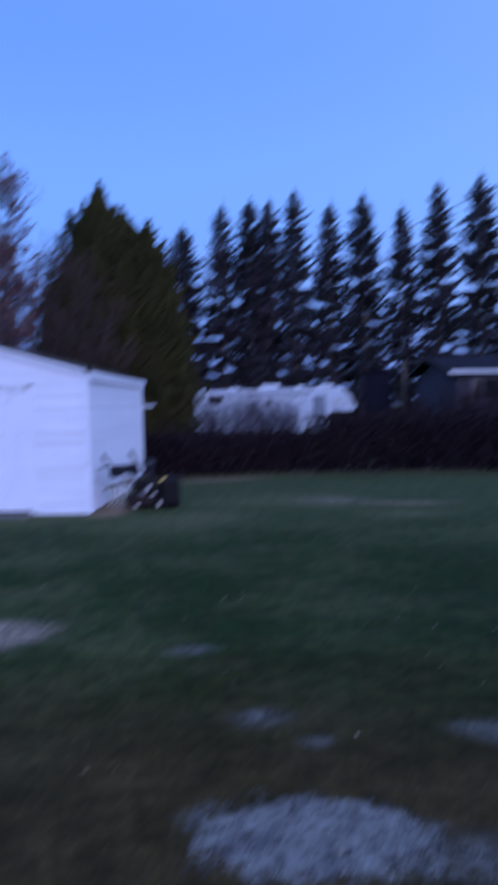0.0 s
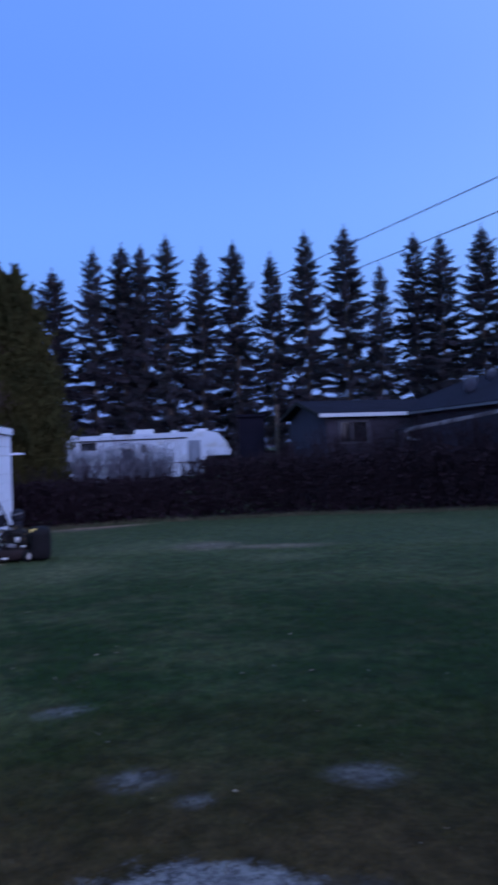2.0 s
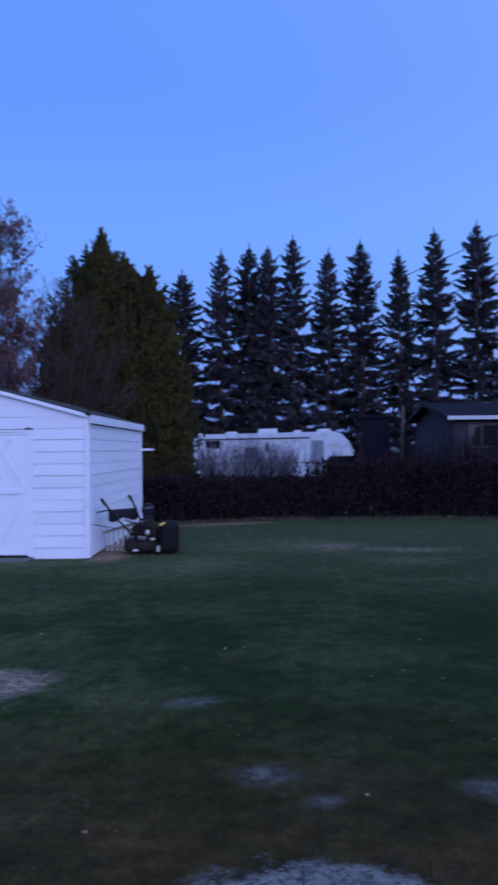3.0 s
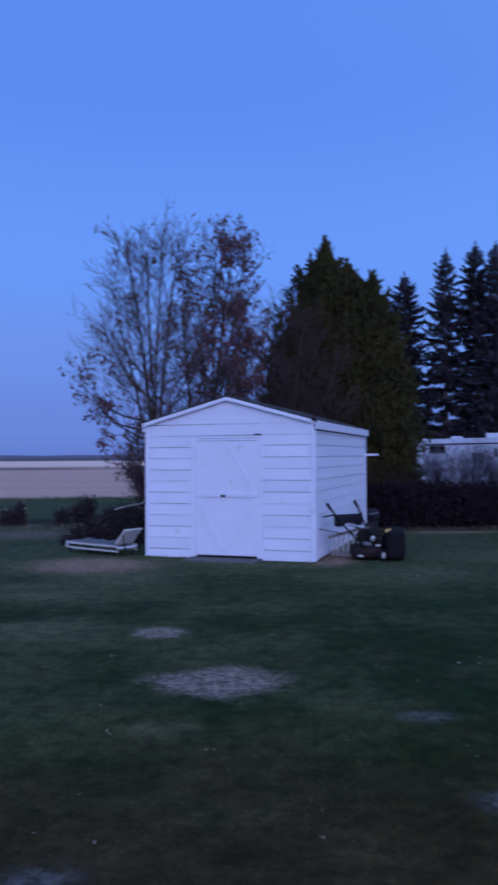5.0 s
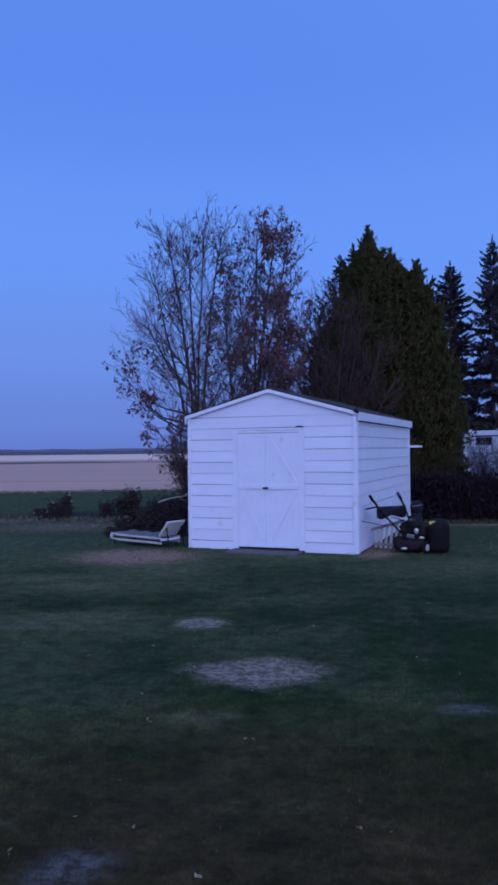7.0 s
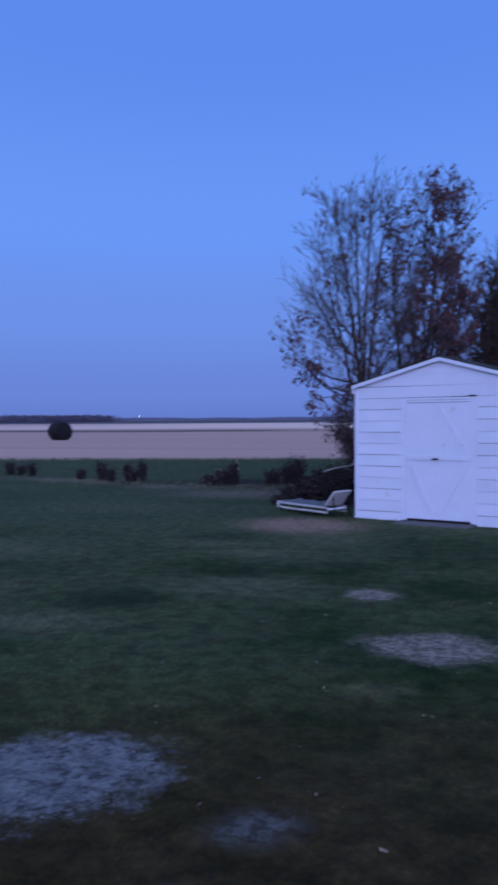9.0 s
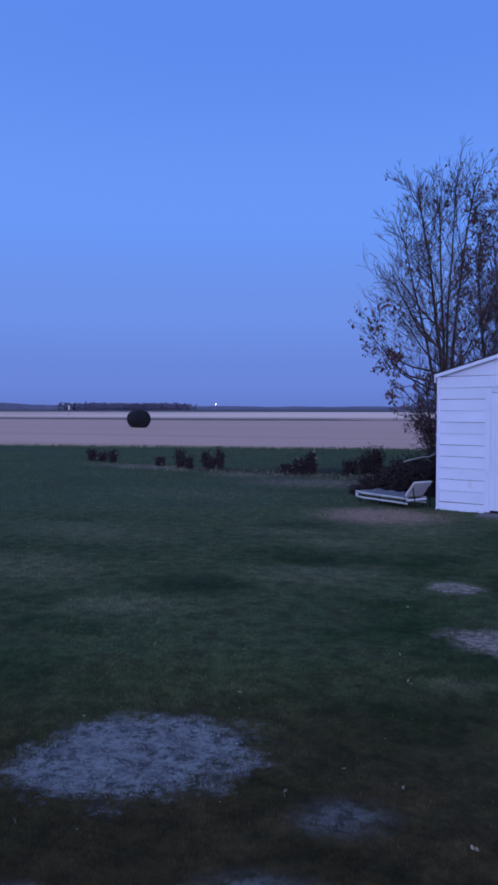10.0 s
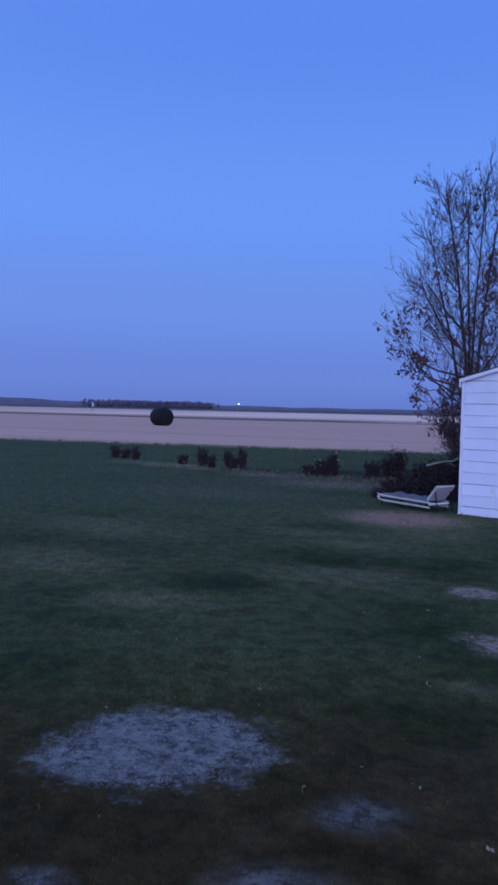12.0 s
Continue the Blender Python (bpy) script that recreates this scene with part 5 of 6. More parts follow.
def build_spruces():
    protos = []
    for i in range(6):
        tr, cr = spruce_meshes(300 + i * 5, (0.04, 0.15, 0.09, 0.13, 0.06, 0.18)[i])
        s = thing("spruce", pose(0, 0, 0), "tall dark spruce in the row behind the trailer", "tree", "row of spruces")
        tr.done("trunk", SPRUCE_BARK, s)
        tagged(cr.done("crown", NEEDLE, s), kind="stuff")
        protos.append(s)
    rng = random.Random(8)
    used = set()
    scale = 53.0 / 48.0
    for i, (x, y, zt) in enumerate(ROW):
        x, y, zt = x * scale, y * scale, 1.65 + (zt - 1.65) * scale
        g = gz(x, y)
        k = i % 6
        h = (zt - g + 0.10) / 13.0
        wide = rng.uniform(1.12, 1.34) * (1.35 if i == 0 else (0.85 if i in (1, 7, 10) else 1.0))
        m = pose(x, y, g, 0, rng.uniform(-0.8, 0.8), rng.uniform(0, 360)) @ Matrix.Diagonal((h * wide, h * wide, h, 1))
        if k not in used:
            protos[k].matrix_basis = m
            used.add(k)
        else:
            src = protos[k]
            keep = src.matrix_basis.copy()
            src.matrix_basis = Matrix.Identity(4)
            copy_thing(src, m)
            src.matrix_basis = keep


build_spruces()
bare_tree("far_bare_tree", 49.1, 40.0, "distant leafless tree beyond the house", [(-1.6, 0, 9.5), (0.3, 0.8, 11.8), (1.8, -0.5, 11.0)], [(3.5, -2.0, 0.5, 3.0), (4.0, 1.8, 0.3, 3.2), (3.0, 0.5, 1.8, 2.6)], 91, twig_mat=TWIG, kids_at=(16, 7, 5, 3), thick=1.5)


# ------------------------------------------------------------------ hedge and shrubs at the back of the lawn
HEDGE = [(2.2, 18.0), (3.5, 17.5), (5.9, 17.6), (8.9, 16.7), (12.3, 15.0), (15.8, 13.1), (20.0, 10.8)]


def along(line, f):
    L = [math.dist(line[i], line[i + 1]) for i in range(len(line) - 1)]
    d = f * sum(L)
    for i, seg in enumerate(L):
        if d <= seg or i == len(L) - 1:
            u = min(1, d / seg)
            return tuple(line[i][k] + (line[i + 1][k] - line[i][k]) * u for k in (0, 1))
        d -= seg


def build_hedge():
    t = Twigs(401)
    rng = t.rng
    for k in range(11000):
        x, y = along(HEDGE, rng.random())
        h = 1.03 if x < 6.7 else (1.42 if x < 11 else 1.55)
        h += 0.12 * noise.noise(Vector((x * 1.3, y * 1.3, 2.0))) + (0.55 * rng.random() ** 6)
        a, r = rng.uniform(0, math.tau), 0.5 * math.sqrt(rng.random())
        x, y = x + math.cos(a) * r, y + math.sin(a) * r
        z = gz(x, y)
        z0 = rng.uniform(0, 0.75) * h
        L = rng.uniform(0.25, 0.6)
        d = Vector((rng.uniform(-0.5, 0.5), rng.uniform(-0.5, 0.5), 1)).normalized()
        top = min(z0 + L, h)
        p0 = Vector((x, y, z + z0))
        p2 = p0 + d * max(0.12, top - z0)
        rr = rng.uniform(0.006, 0.014)
        t.tube([p0, p0.lerp(p2, 0.5) + unit(rng) * 0.04, p2], [rr, rr * 0.8, rr * 0.35], 3)
    for k in range(18000):
        x, y = along(HEDGE, rng.random())
        h = 1.0 if x < 6.7 else (1.38 if x < 11 else 1.48)
        h += 0.12 * noise.noise(Vector((x * 1.3, y * 1.3, 2.0)))
        a, r = rng.uniform(0, math.tau), 0.48 * math.sqrt(rng.random())
        x, y = x + math.cos(a) * r, y + math.sin(a) * r
        t.leaf(Vector((x, y, gz(x, y) + rng.uniform(0.02, 1) * h)), unit(rng) * rng.uniform(0.07, 0.14), rng.uniform(0.03, 0.05))
    tagged(t.done("hedge", HEDGE_TWIG), "dark leafless hedge of dense twigs along the back of the lawn", "hedge", kind="stuff")


def bare_shrub(x, y, h, w, seed, mat, label, count=100):
    s = thing("bare_shrub", pose(x, y, gz(x, y)), label, "shrub", "leafless shrubs in the hedge")
    t = Twigs(seed)
    rng = t.rng
    for k in range(count):
        a = rng.uniform(0, math.tau)
        out = rng.uniform(0, 1) ** 0.7 * w / 2
        p0 = Vector((math.cos(a) * 0.12, math.sin(a) * 0.12, 0))
        p1 = Vector((math.cos(a) * out * 0.6, math.sin(a) * out * 0.6, h * rng.uniform(0.4, 0.6)))
        p2 = Vector((math.cos(a) * out, math.sin(a) * out, h * rng.uniform(0.75, 1.05)))
        t.tube([p0, p1, p2], [0.009, 0.007, 0.003], 4)
        for q in range(9):
            u = rng.uniform(0.2, 1)
            o = p0.lerp(p1, u * 2) if u < 0.5 else p1.lerp(p2, u * 2 - 1)
            e = o + (unit(rng) + Vector((0, 0, 0.7))).normalized() * rng.uniform(0.15, 0.4)
            t.tube([o, o.lerp(e, 0.5) + unit(rng) * 0.02, e], [0.005, 0.004, 0.002], 3)
    tagged(t.done("twig_mass", mat, s), kind="stuff")


build_hedge()
for i, (x, y, h, w, mat) in enumerate([(4.6, 19.2, 1.65, 0.9, PALE_TWIG), (5.2, 18.9, 1.8, 1.1, PALE_TWIG), (5.8, 18.9, 1.7, 1.0, PALE_TWIG), (6.35, 18.7, 1.6, 0.9, PALE_TWIG),
                                       (9.3, 17.3, 1.7, 1.6, HEDGE_TWIG), (10.4, 16.8, 2.1, 1.8, HEDGE_TWIG), (11.5, 16.2, 2.2, 1.8, HEDGE_TWIG), (12.5, 15.6, 2.3, 1.8, HEDGE_TWIG), (13.4, 15.0, 2.4, 1.8, HEDGE_TWIG), (14.2, 14.2, 2.5, 1.6, HEDGE_TWIG), (15.2, 13.9, 2.6, 1.8, HEDGE_TWIG), (16.4, 13.3, 2.6, 2.0, HEDGE_TWIG)]):
    bare_shrub(x, y, h + (0.12 if mat is PALE_TWIG else 0), w, 420 + i, mat, "leafless pale twiggy shrub in front of the trailer" if mat is PALE_TWIG else "leafless dark twiggy shrub in front of the house", 85 if mat is PALE_TWIG else 100)


# ------------------------------------------------------------------ trailer behind the hedge
def build_trailer():
    a = math.degrees(math.atan2(-0.307, 0.952))
    x, y = 9.6, 45.0
    g = gz(x + 4, y - 2)
    s = thing("camping_trailer", pose(x, y, g - 0.12, 0, -0.6, a), "long off-white fifth-wheel camping trailer parked behind the hedge", "trailer")
    b, t = 0.58, 3.15
    prof = [(0.0, b), (0.0, t - 0.28), (0.06, t - 0.08), (0.25, t), (8.3, t + 0.04), (8.75, t - 0.08), (9.2, t - 0.55), (9.5, t - 1.15), (9.45, t - 1.42), (8.0, t - 1.45), (7.75, b)]
    bm = bmesh.new()
    lo = [bm.verts.new((px, 0, pz)) for px, pz in prof]
    hi = [bm.verts.new((px, 2.4, pz)) for px, pz in prof]
    bm.faces.new(lo)
    bm.faces.new(hi[::-1])
    for i in range(len(prof)):
        j = (i + 1) % len(prof)
        bm.faces.new((lo[j], lo[i], hi[i], hi[j]))
    bmesh.ops.recalc_face_normals(bm, faces=bm.faces)
    bmesh.ops.bevel(bm, geom=[e for e in bm.edges if abs(e.verts[0].co.y - e.verts[1].co.y) < 0.01], offset=0.05, segments=3, affect="EDGES")
    body = part("body", bm, TRAILER_SKIN, s, "off-white ribbed body shell")
    for x0, x1, z0, z1 in ((0.75, 1.25, 2.35, 2.75), (1.27, 1.6, 2.35, 2.75), (3.1, 3.7, 1.75, 2.3), (4.3, 4.5, 2.1, 2.5)):
        bm = bmesh.new()
        box(bm, x0 - 0.04, x1 + 0.04, -0.022, 0.0, z0 - 0.04, z1 + 0.04, 0.008)
        w = part("window", bm, TRAILER_TRIM, body)
        bm = bmesh.new()
        box(bm, x0, x1, -0.028, -0.02, z0, z1)
        part("pane", bm, DARK_GLASS, w)
    bm = bmesh.new()
    box(bm, 6.95, 7.70, -0.02, 0.0, b + 0.1, 2.68, 0.01)
    part("door", bm, TRAILER_PANEL, body, "dim grey entry door")
    bm = bmesh.new()
    box(bm, 0.5, 6.9, -0.07, 0.0, t - 0.34, t - 0.27, 0.02)
    part("awning_roll", bm, STEEL, s, "dark rolled awning under the roof edge")
    bm = bmesh.new()
    box(bm, 0.05, 8.0, -0.015, 0.0, 1.35, 1.42)
    part("stripe", bm, TRAILER_TRIM, body)
    for x0, w_, h_ in ((0.1, 0.3, 0.10), (1.9, 0.65, 0.16), (3.85, 1.15, 0.30), (6.0, 0.45, 0.18), (7.4, 0.8, 0.22)):
        bm = bmesh.new()
        box(bm, x0, x0 + w_, 0.8, 1.5, t + 0.0, t + h_, 0.06)
        part("roof_vent", bm, VENT_WHITE, s, "white rooftop unit")
    for wx in (2.6, 3.5):
        for wy in (0.12, 2.28):
            tyre_mesh("wheel", 0.36, 0.22, s, Vector((wx, wy, 0.36)), 0)
    for lx in (0.6, 8.6):
        bm = bmesh.new()
        box(bm, lx, lx + 0.08, 0.3, 0.38, 0.0, b + 0.02 if lx < 5 else t - 1.44)
        part("jack", bm, STEEL, s)
        bm = bmesh.new()
        box(bm, lx, lx + 0.08, 2.0, 2.08, 0.0, b + 0.02 if lx < 5 else t - 1.44)
        part("jack", bm, STEEL, s)


build_trailer()


# ------------------------------------------------------------------ house behind the hedge: a main range and a low wing
def build_house():
    eav = Vector((1.92, 7.85, 0)).normalized()      # main eave runs away from the lawn
    acr = Vector((eav.y, -eav.x, 0))                # across the house
    P2 = Vector((14.95, 14.56, 0))
    m = Matrix((acr, eav, Vector((0, 0, 1)))).transposed().to_4x4()
    m.translation = P2
    s = thing("house", m, "low grey-brown bungalow with dark roof and pale fascia behind the hedge", "house")
    # local: x across (0 at the near eave), y along the eave, z up
    eave, pitch, half, L, base = 2.68, 0.345, 4.2, 11.0, -0.6
    rz = eave + pitch * half
    bm = bmesh.new()
    box(bm, 0.35, 2 * half - 0.35, 0.35, L, base, eave - 0.12)
    v = [bm.verts.new(c) for c in ((0.35, 0.35, eave - 0.12), (2 * half - 0.35, 0.35, eave - 0.12), (half, 0.35, rz - 0.16), (0.35, L, eave - 0.12), (2 * half - 0.35, L, eave - 0.12), (half, L, rz - 0.16))]
    for f in ((0, 1, 2), (5, 4, 3), (1, 4, 5, 2), (2, 5, 3, 0)):
        bm.faces.new([v[i] for i in f])
    bmesh.ops.recalc_face_normals(bm, faces=bm.faces)
    part("wall", bm, HOUSE_WALL, s)
    for side in (0, 1):
        ex = 0.0 if side == 0 else 2 * half
        bm = bmesh.new()
        pts = [(ex, eave - 0.02), (half, rz - 0.02), (half, rz + 0.06), (ex, eave + 0.06)]
        r0 = [bm.verts.new((px, 0.0, pz)) for px, pz in pts]
        r1 = [bm.verts.new((px, L + 0.3, pz)) for px, pz in pts]
        for i in range(4):
            j = (i + 1) % 4
            bm.faces.new((r0[i], r0[j], r1[j], r1[i]))
        bm.faces.new(r0[::-1])
        bm.faces.new(r1)
        bmesh.ops.recalc_face_normals(bm, faces=bm.faces)
        part("roof", bm, HOUSE_ROOF, s, "dark shingled roof slope")
        bm = bmesh.new()
        beam(bm, (ex, -0.016, eave - 0.03), (half, -0.016, rz - 0.03), 0.17, 0.03, (0, -1, 0))
        part("rake_board", bm, FASCIA, s, "pale rake board")
    bm = bmesh.new()
    box(bm, -0.03, 0.0, 0.0, L, eave - 0.05, eave + 0.03, 0.004)
    part("fascia", bm, TRAILER_TRIM, s, "dull grey eave fascia")
    # wing
    bm = bmesh.new()
    box(bm, -2.95, 0.8, 8.35, 13.6, base, eave - 0.12)
    part("wing_wall", bm, HOUSE_WALL, s)
    bm = bmesh.new()
    pts = [(8.05, eave - 0.0), (11.0, eave + 0.60), (14.0, eave - 0.0), (14.0, eave + 0.06), (11.0, eave + 0.67), (8.05, eave + 0.06)]
    r0 = [bm.verts.new((-3.28, py, pz)) for py, pz in pts]
    r1 = [bm.verts.new((3.25, py, pz)) for py, pz in pts]
    for i in range(6):
        j = (i + 1) % 6
        bm.faces.new((r0[i], r0[j], r1[j], r1[i]))
    bm.faces.new(r0[::-1])
    bm.faces.new(r1)
    bmesh.ops.recalc_face_normals(bm, faces=bm.faces)
    part("wing_roof", bm, HOUSE_ROOF, s, "dark shingled low roof of the wing")
    bm = bmesh.new()
    box(bm, -3.28, -0.04, 8.02, 8.05, eave - 0.07, eave + 0.06, 0.004)
    part("wing_fascia", bm, FASCIA, s, "white eave fascia")
    bm = bmesh.new()
    box(bm, -2.48, -1.38, 8.318, 8.349, 1.66, 2.50, 0.004)
    w = part("window", bm, WINDOW_FRAME, s, "pale-framed window")
    for x0, x1 in ((-2.40, -2.05), (-1.99, -1.46)):
        bm = bmesh.new()
        box(bm, x0, x1, 8.308, 8.320, 1.74, 2.42)
        part("pane", bm, DARK_GLASS, w)
    # gable end of the wing with its barge boards
    bm = bmesh.new()
    v = [bm.verts.new(c) for x in (-2.95, -2.80) for c in ((x, 8.35, eave - 0.13), (x, 13.6, eave - 0.13), (x, 11.0, eave + 0.56))]
    for f in ((0, 1, 2), (5, 4, 3), (0, 3, 4, 1), (1, 4, 5, 2), (2, 5, 3, 0)):
        bm.faces.new([v[i] for i in f])
    bmesh.ops.recalc_face_normals(bm, faces=bm.faces)
    part("wing_gable", bm, HOUSE_WALL, s)
    for y0 in (8.05, 14.0):
        bm = bmesh.new()
        beam(bm, (-3.30, y0, eave - 0.0), (-3.30, 11.0, eave + 0.60), 0.13, 0.025, (-1, 0, 0))
        part("barge_board", bm, DARK_TIMBER_AND_SHADE, s)
    # satellite dishes on the roof
    for px, py, big in ((1.47, 6.22, 1.25), (2.62, 6.93, 0.95), (2.69, 5.96, 0.85)):
        bm = bmesh.new()
        zr = eave + pitch * px + 0.06
        rod(bm, (px, py, zr - 0.02), (px, py, zr + 0.26), 0.02, seg=6)
        bmesh.ops.create_uvsphere(bm, u_segments=16, v_segments=6, radius=0.28, matrix=Matrix.Translation((px - 0.05, py - 0.1, zr + 0.26)) @ pose(0, 0, 0, 25, 0, 30) @ Matrix.Diagonal((big * 1.1, 0.22, big * 0.85, 1)))
        part("satellite_dish", bm, DISH, s, "grey satellite dish on the roof", True)
    # lean-to with its sloping pale edge
    inv = m.inverted()
    A, B = inv @ Vector((12.36, 16.4, 1.98)), inv @ Vector((14.83, 13.95, 2.55))
    bm = bmesh.new()
    beam(bm, A, B, 0.09, 0.03, (0.5, -0.8, 0))
    part("lean_to_edge", bm, GUTTER, s, "pale sloping gutter of a lean-to roof")
    # its spout bends back under the low end
    bm = bmesh.new()
    side = (B - A).normalized()
    bend = [A, A - side * 0.06 + Vector((0, 0, -0.09)), A - side * 0.03 + Vector((0, 0, -0.20)), A + side * 0.12 + Vector((0, 0, -0.29)), A + side * 0.34 + Vector((0, 0, -0.33))]
    for p, q in zip(bend, bend[1:]):
        rod(bm, p, q, 0.030, seg=8)
    part("spout", bm, GUTTER, s, "bent pale spout")
    bm = bmesh.new()
    back = Vector((0.3, 1.6, 0.0))
    q = [bm.verts.new(c) for c in (A + Vector((0, 0.03, 0.0)), B + Vector((0, 0.03, 0.0)), B + back, A + back)]
    q2 = [bm.verts.new(c.co + Vector((0, 0, 0.03))) for c in q]
    bm.faces.new(q[::-1])
    bm.faces.new(q2)
    for i in range(4):
        j = (i + 1) % 4
        bm.faces.new((q[i], q[j], q2[j], q2[i]))
    bmesh.ops.recalc_face_normals(bm, faces=bm.faces)
    part("lean_to_roof", bm, HOUSE_ROOF, s)
    for c in (A + Vector((0.15, 0.1, 0)), A + back * 0.9):
        bm = bmesh.new()
        box(bm, c.x - 0.05, c.x + 0.05, c.y - 0.05, c.y + 0.05, base, c.z, 0.004)
        part("lean_to_post", bm, DARK_TIMBER_AND_SHADE, s)


build_house()


def cable(a, b, sag, r0, r1):
    t = Twigs(3)
    pts = []
    for i in range(25):
        u = i / 24
        p = Vector(a).lerp(Vector(b), u)
        p.z -= sag * 4 * u * (1 - u)
        pts.append(p)
    t.tube(pts, [r0 + (r1 - r0) * i / 24 for i in range(25)], 6)
    tagged(t.done("overhead_cable", WIRE, smooth=True), "thin black overhead cable slung past the trees", "cable", "overhead cables")


cable((24.97, 47.32, 13.44), (11.36, -11.87, 6.84), 0.05, 0.026, 0.012)
cable((24.89, 47.37, 11.77), (11.35, -11.80, 6.27), 0.05, 0.026, 0.012)


def build_pole():
    x, y, top = 24.97, 47.48, 13.44
    s = thing("utility_pole", pose(x, y, gz(x, y)), "tall grey wooden utility pole among the spruces", "utility pole")
    bm = bmesh.new()
    rod(bm, (0, 0, 0), (0, 0, top + 0.5), 0.14, 0.10, seg=12)
    part("pole", bm, SPRUCE_BARK, s)
    for z in (top, 11.77):
        bm = bmesh.new()
        rod(bm, (0, -0.18, z - gz(x, y) - 0.1), (0, -0.18, z - gz(x, y) + 0.1), 0.05, seg=8)
        part("insulator", bm, PALE_METAL, s)


build_pole()


def build_outbuilding():
    x, y = 14.4, 30.2
    s = thing("small_outbuilding", pose(x, y, gz(x, y), 0, 0, -26), "small dark wooden outbuilding with a flat roof behind the hedge", "outbuilding")
    g = gz(x, y)
    bm = bmesh.new()
    box(bm, -0.55, 0.55, -0.5, 0.6, 0.0, 2.95 - g, 0.01)
    part("wall", bm, HOUSE_ROOF, s)
    bm = bmesh.new()
    box(bm, -0.64, 0.64, -0.62, 0.7, 2.954 - g, 3.05 - g, 0.01)
    part("roof", bm, HOUSE_ROOF, s)
    bm = bmesh.new()
    box(bm, -0.35, 0.35, -0.53, -0.502, 0.1, 2.1, 0.006)
    part("door", bm, HOUSE_ROOF, s)


def build_grey_post():
    x, y = 15.1, 29.3
    s = thing("wooden_post", pose(x, y, gz(x, y), 0, 1.5, 0), "weathered grey wooden post behind the hedge", "post")
    bm = bmesh.new()
    rod(bm, (0, 0, 0), (0, 0, 3.9), 0.075, 0.06, seg=10)
    part("shaft", bm, SPRUCE_BARK, s)
    bm = bmesh.new()
    rod(bm, (0, 0, 3.895), (0, 0, 3.94), 0.08, 0.05, seg=10)
    part("cap", bm, STEEL, s)


build_outbuilding()
build_grey_post()


# ------------------------------------------------------------------ fields and distance
def build_bale():
    s = thing("round_bale", pose(-33.6, 60.4, gz(-33.6, 60.4), 0, 0, 62), "large dark weathered round hay bale on the stubble field", "hay bale")
    s.matrix_basis = s.matrix_basis @ Matrix.Diagonal((0.93, 0.93, 0.93, 1))
    bm = bmesh.new()
    seg, rng = 40, random.Random(12)
    prof = [(0.0, -0.78), (0.72, -0.78), (0.84, -0.70), (0.86, 0.0), (0.84, 0.70), (0.72, 0.78), (0.0, 0.78)]
    rings = []
    for r, y in prof[1:-1]:
        rings.append([bm.verts.new((r * math.cos(math.tau * k / seg) * (1.04 + 0.03 * rng.random()), y + 0.02 * rng.random(), max(0.0, 0.80 + r * math.sin(math.tau * k / seg) * (0.98 + 0.03 * rng.random())))) for k in range(seg)])
    for i in range(len(rings) - 1):
        for k in range(seg):
            j = (k + 1) % seg
            bm.faces.new((rings[i][k], rings[i][j], rings[i + 1][j], rings[i + 1][k]))
    bm.faces.new(rings[0][::-1])
    bm.faces.new(rings[-1])
    bmesh.ops.recalc_face_normals(bm, faces=bm.faces)
    part("bale_roll", bm, BALE_WRAP, s, smooth=True)
    for y in (-0.45, -0.15, 0.15, 0.45):
        bm = bmesh.new()
        n = 32
        loop = []
        for k in range(n):
            a = math.tau * k / n
            loop.append([bm.verts.new((q * math.cos(a) * 1.06, y + dy, max(0.001, 0.80 + q * math.sin(a)))) for q, dy in ((0.872, -0.012), (0.884, 0.0), (0.872, 0.012))])
        for k in range(n):
            for i in range(2):
                bm.faces.new((loop[k][i], loop[(k + 1) % n][i], loop[(k + 1) % n][i + 1], loop[k][i + 1]))
        part("twine", bm, DEAD_STEM, s)


def build_far_woods():
    t = Twigs(601)
    rng = t.rng
    A, B = Vector((-515, 738, 0)), Vector((-396, 806, 0))
    for k in range(330):
        u = rng.random()
        p = A.lerp(B, u) + Vector((rng.uniform(-8, 8), rng.uniform(0, 40), 0))
        h = rng.uniform(6.5, 9.5) * (1.15 if rng.random() < 0.08 else 1.0)
        for q in range(55):
            f = rng.random() ** 1.3
            w = 3.2 * math.sin(math.pi * min(1, 0.15 + 0.8 * f)) * rng.random()
            a = rng.uniform(0, math.tau)
            t.leaf(p + Vector((math.cos(a) * w, math.sin(a) * w, f * h * 0.85)), (unit(rng) + Vector((0, 0, 0.6))).normalized() * 1.7, 0.7)
    tagged(t.done("far_woods_hazed", HAZED_WOODS), "wood on the horizon beyond the fields, paled bluish for haze", "woods", kind="stuff")
    v, f = [], []
    n = 160
    for i in range(n + 1):
        a = radians(-75 + 150 * i / n)
        r = 2600
        h = 5 + 9 * (0.5 + 0.5 * noise.noise(Vector((i * 0.09, 3.1, 0)))) + 3 * noise.noise(Vector((i * 0.5, 7.7, 0)))
        if a < radians(-33):
            h += 10 * smooth_step(radians(-33), radians(-40), a)
        v += [(r * math.sin(a), r * math.cos(a), -5), (r * math.sin(a), r * math.cos(a), max(2, h)), ((r + 400) * math.sin(a), (r + 400) * math.cos(a), -5)]
    for i in range(n):
        b = i * 3
        f += [(b, b + 3, b + 4, b + 1), (b + 1, b + 4, b + 5, b + 2)]
    tagged(mesh_from("backdrop", v, f, HAZED_HILL, smooth=True), "low wooded rise along the far horizon, haze put into its colour", "backdrop", kind="structure")


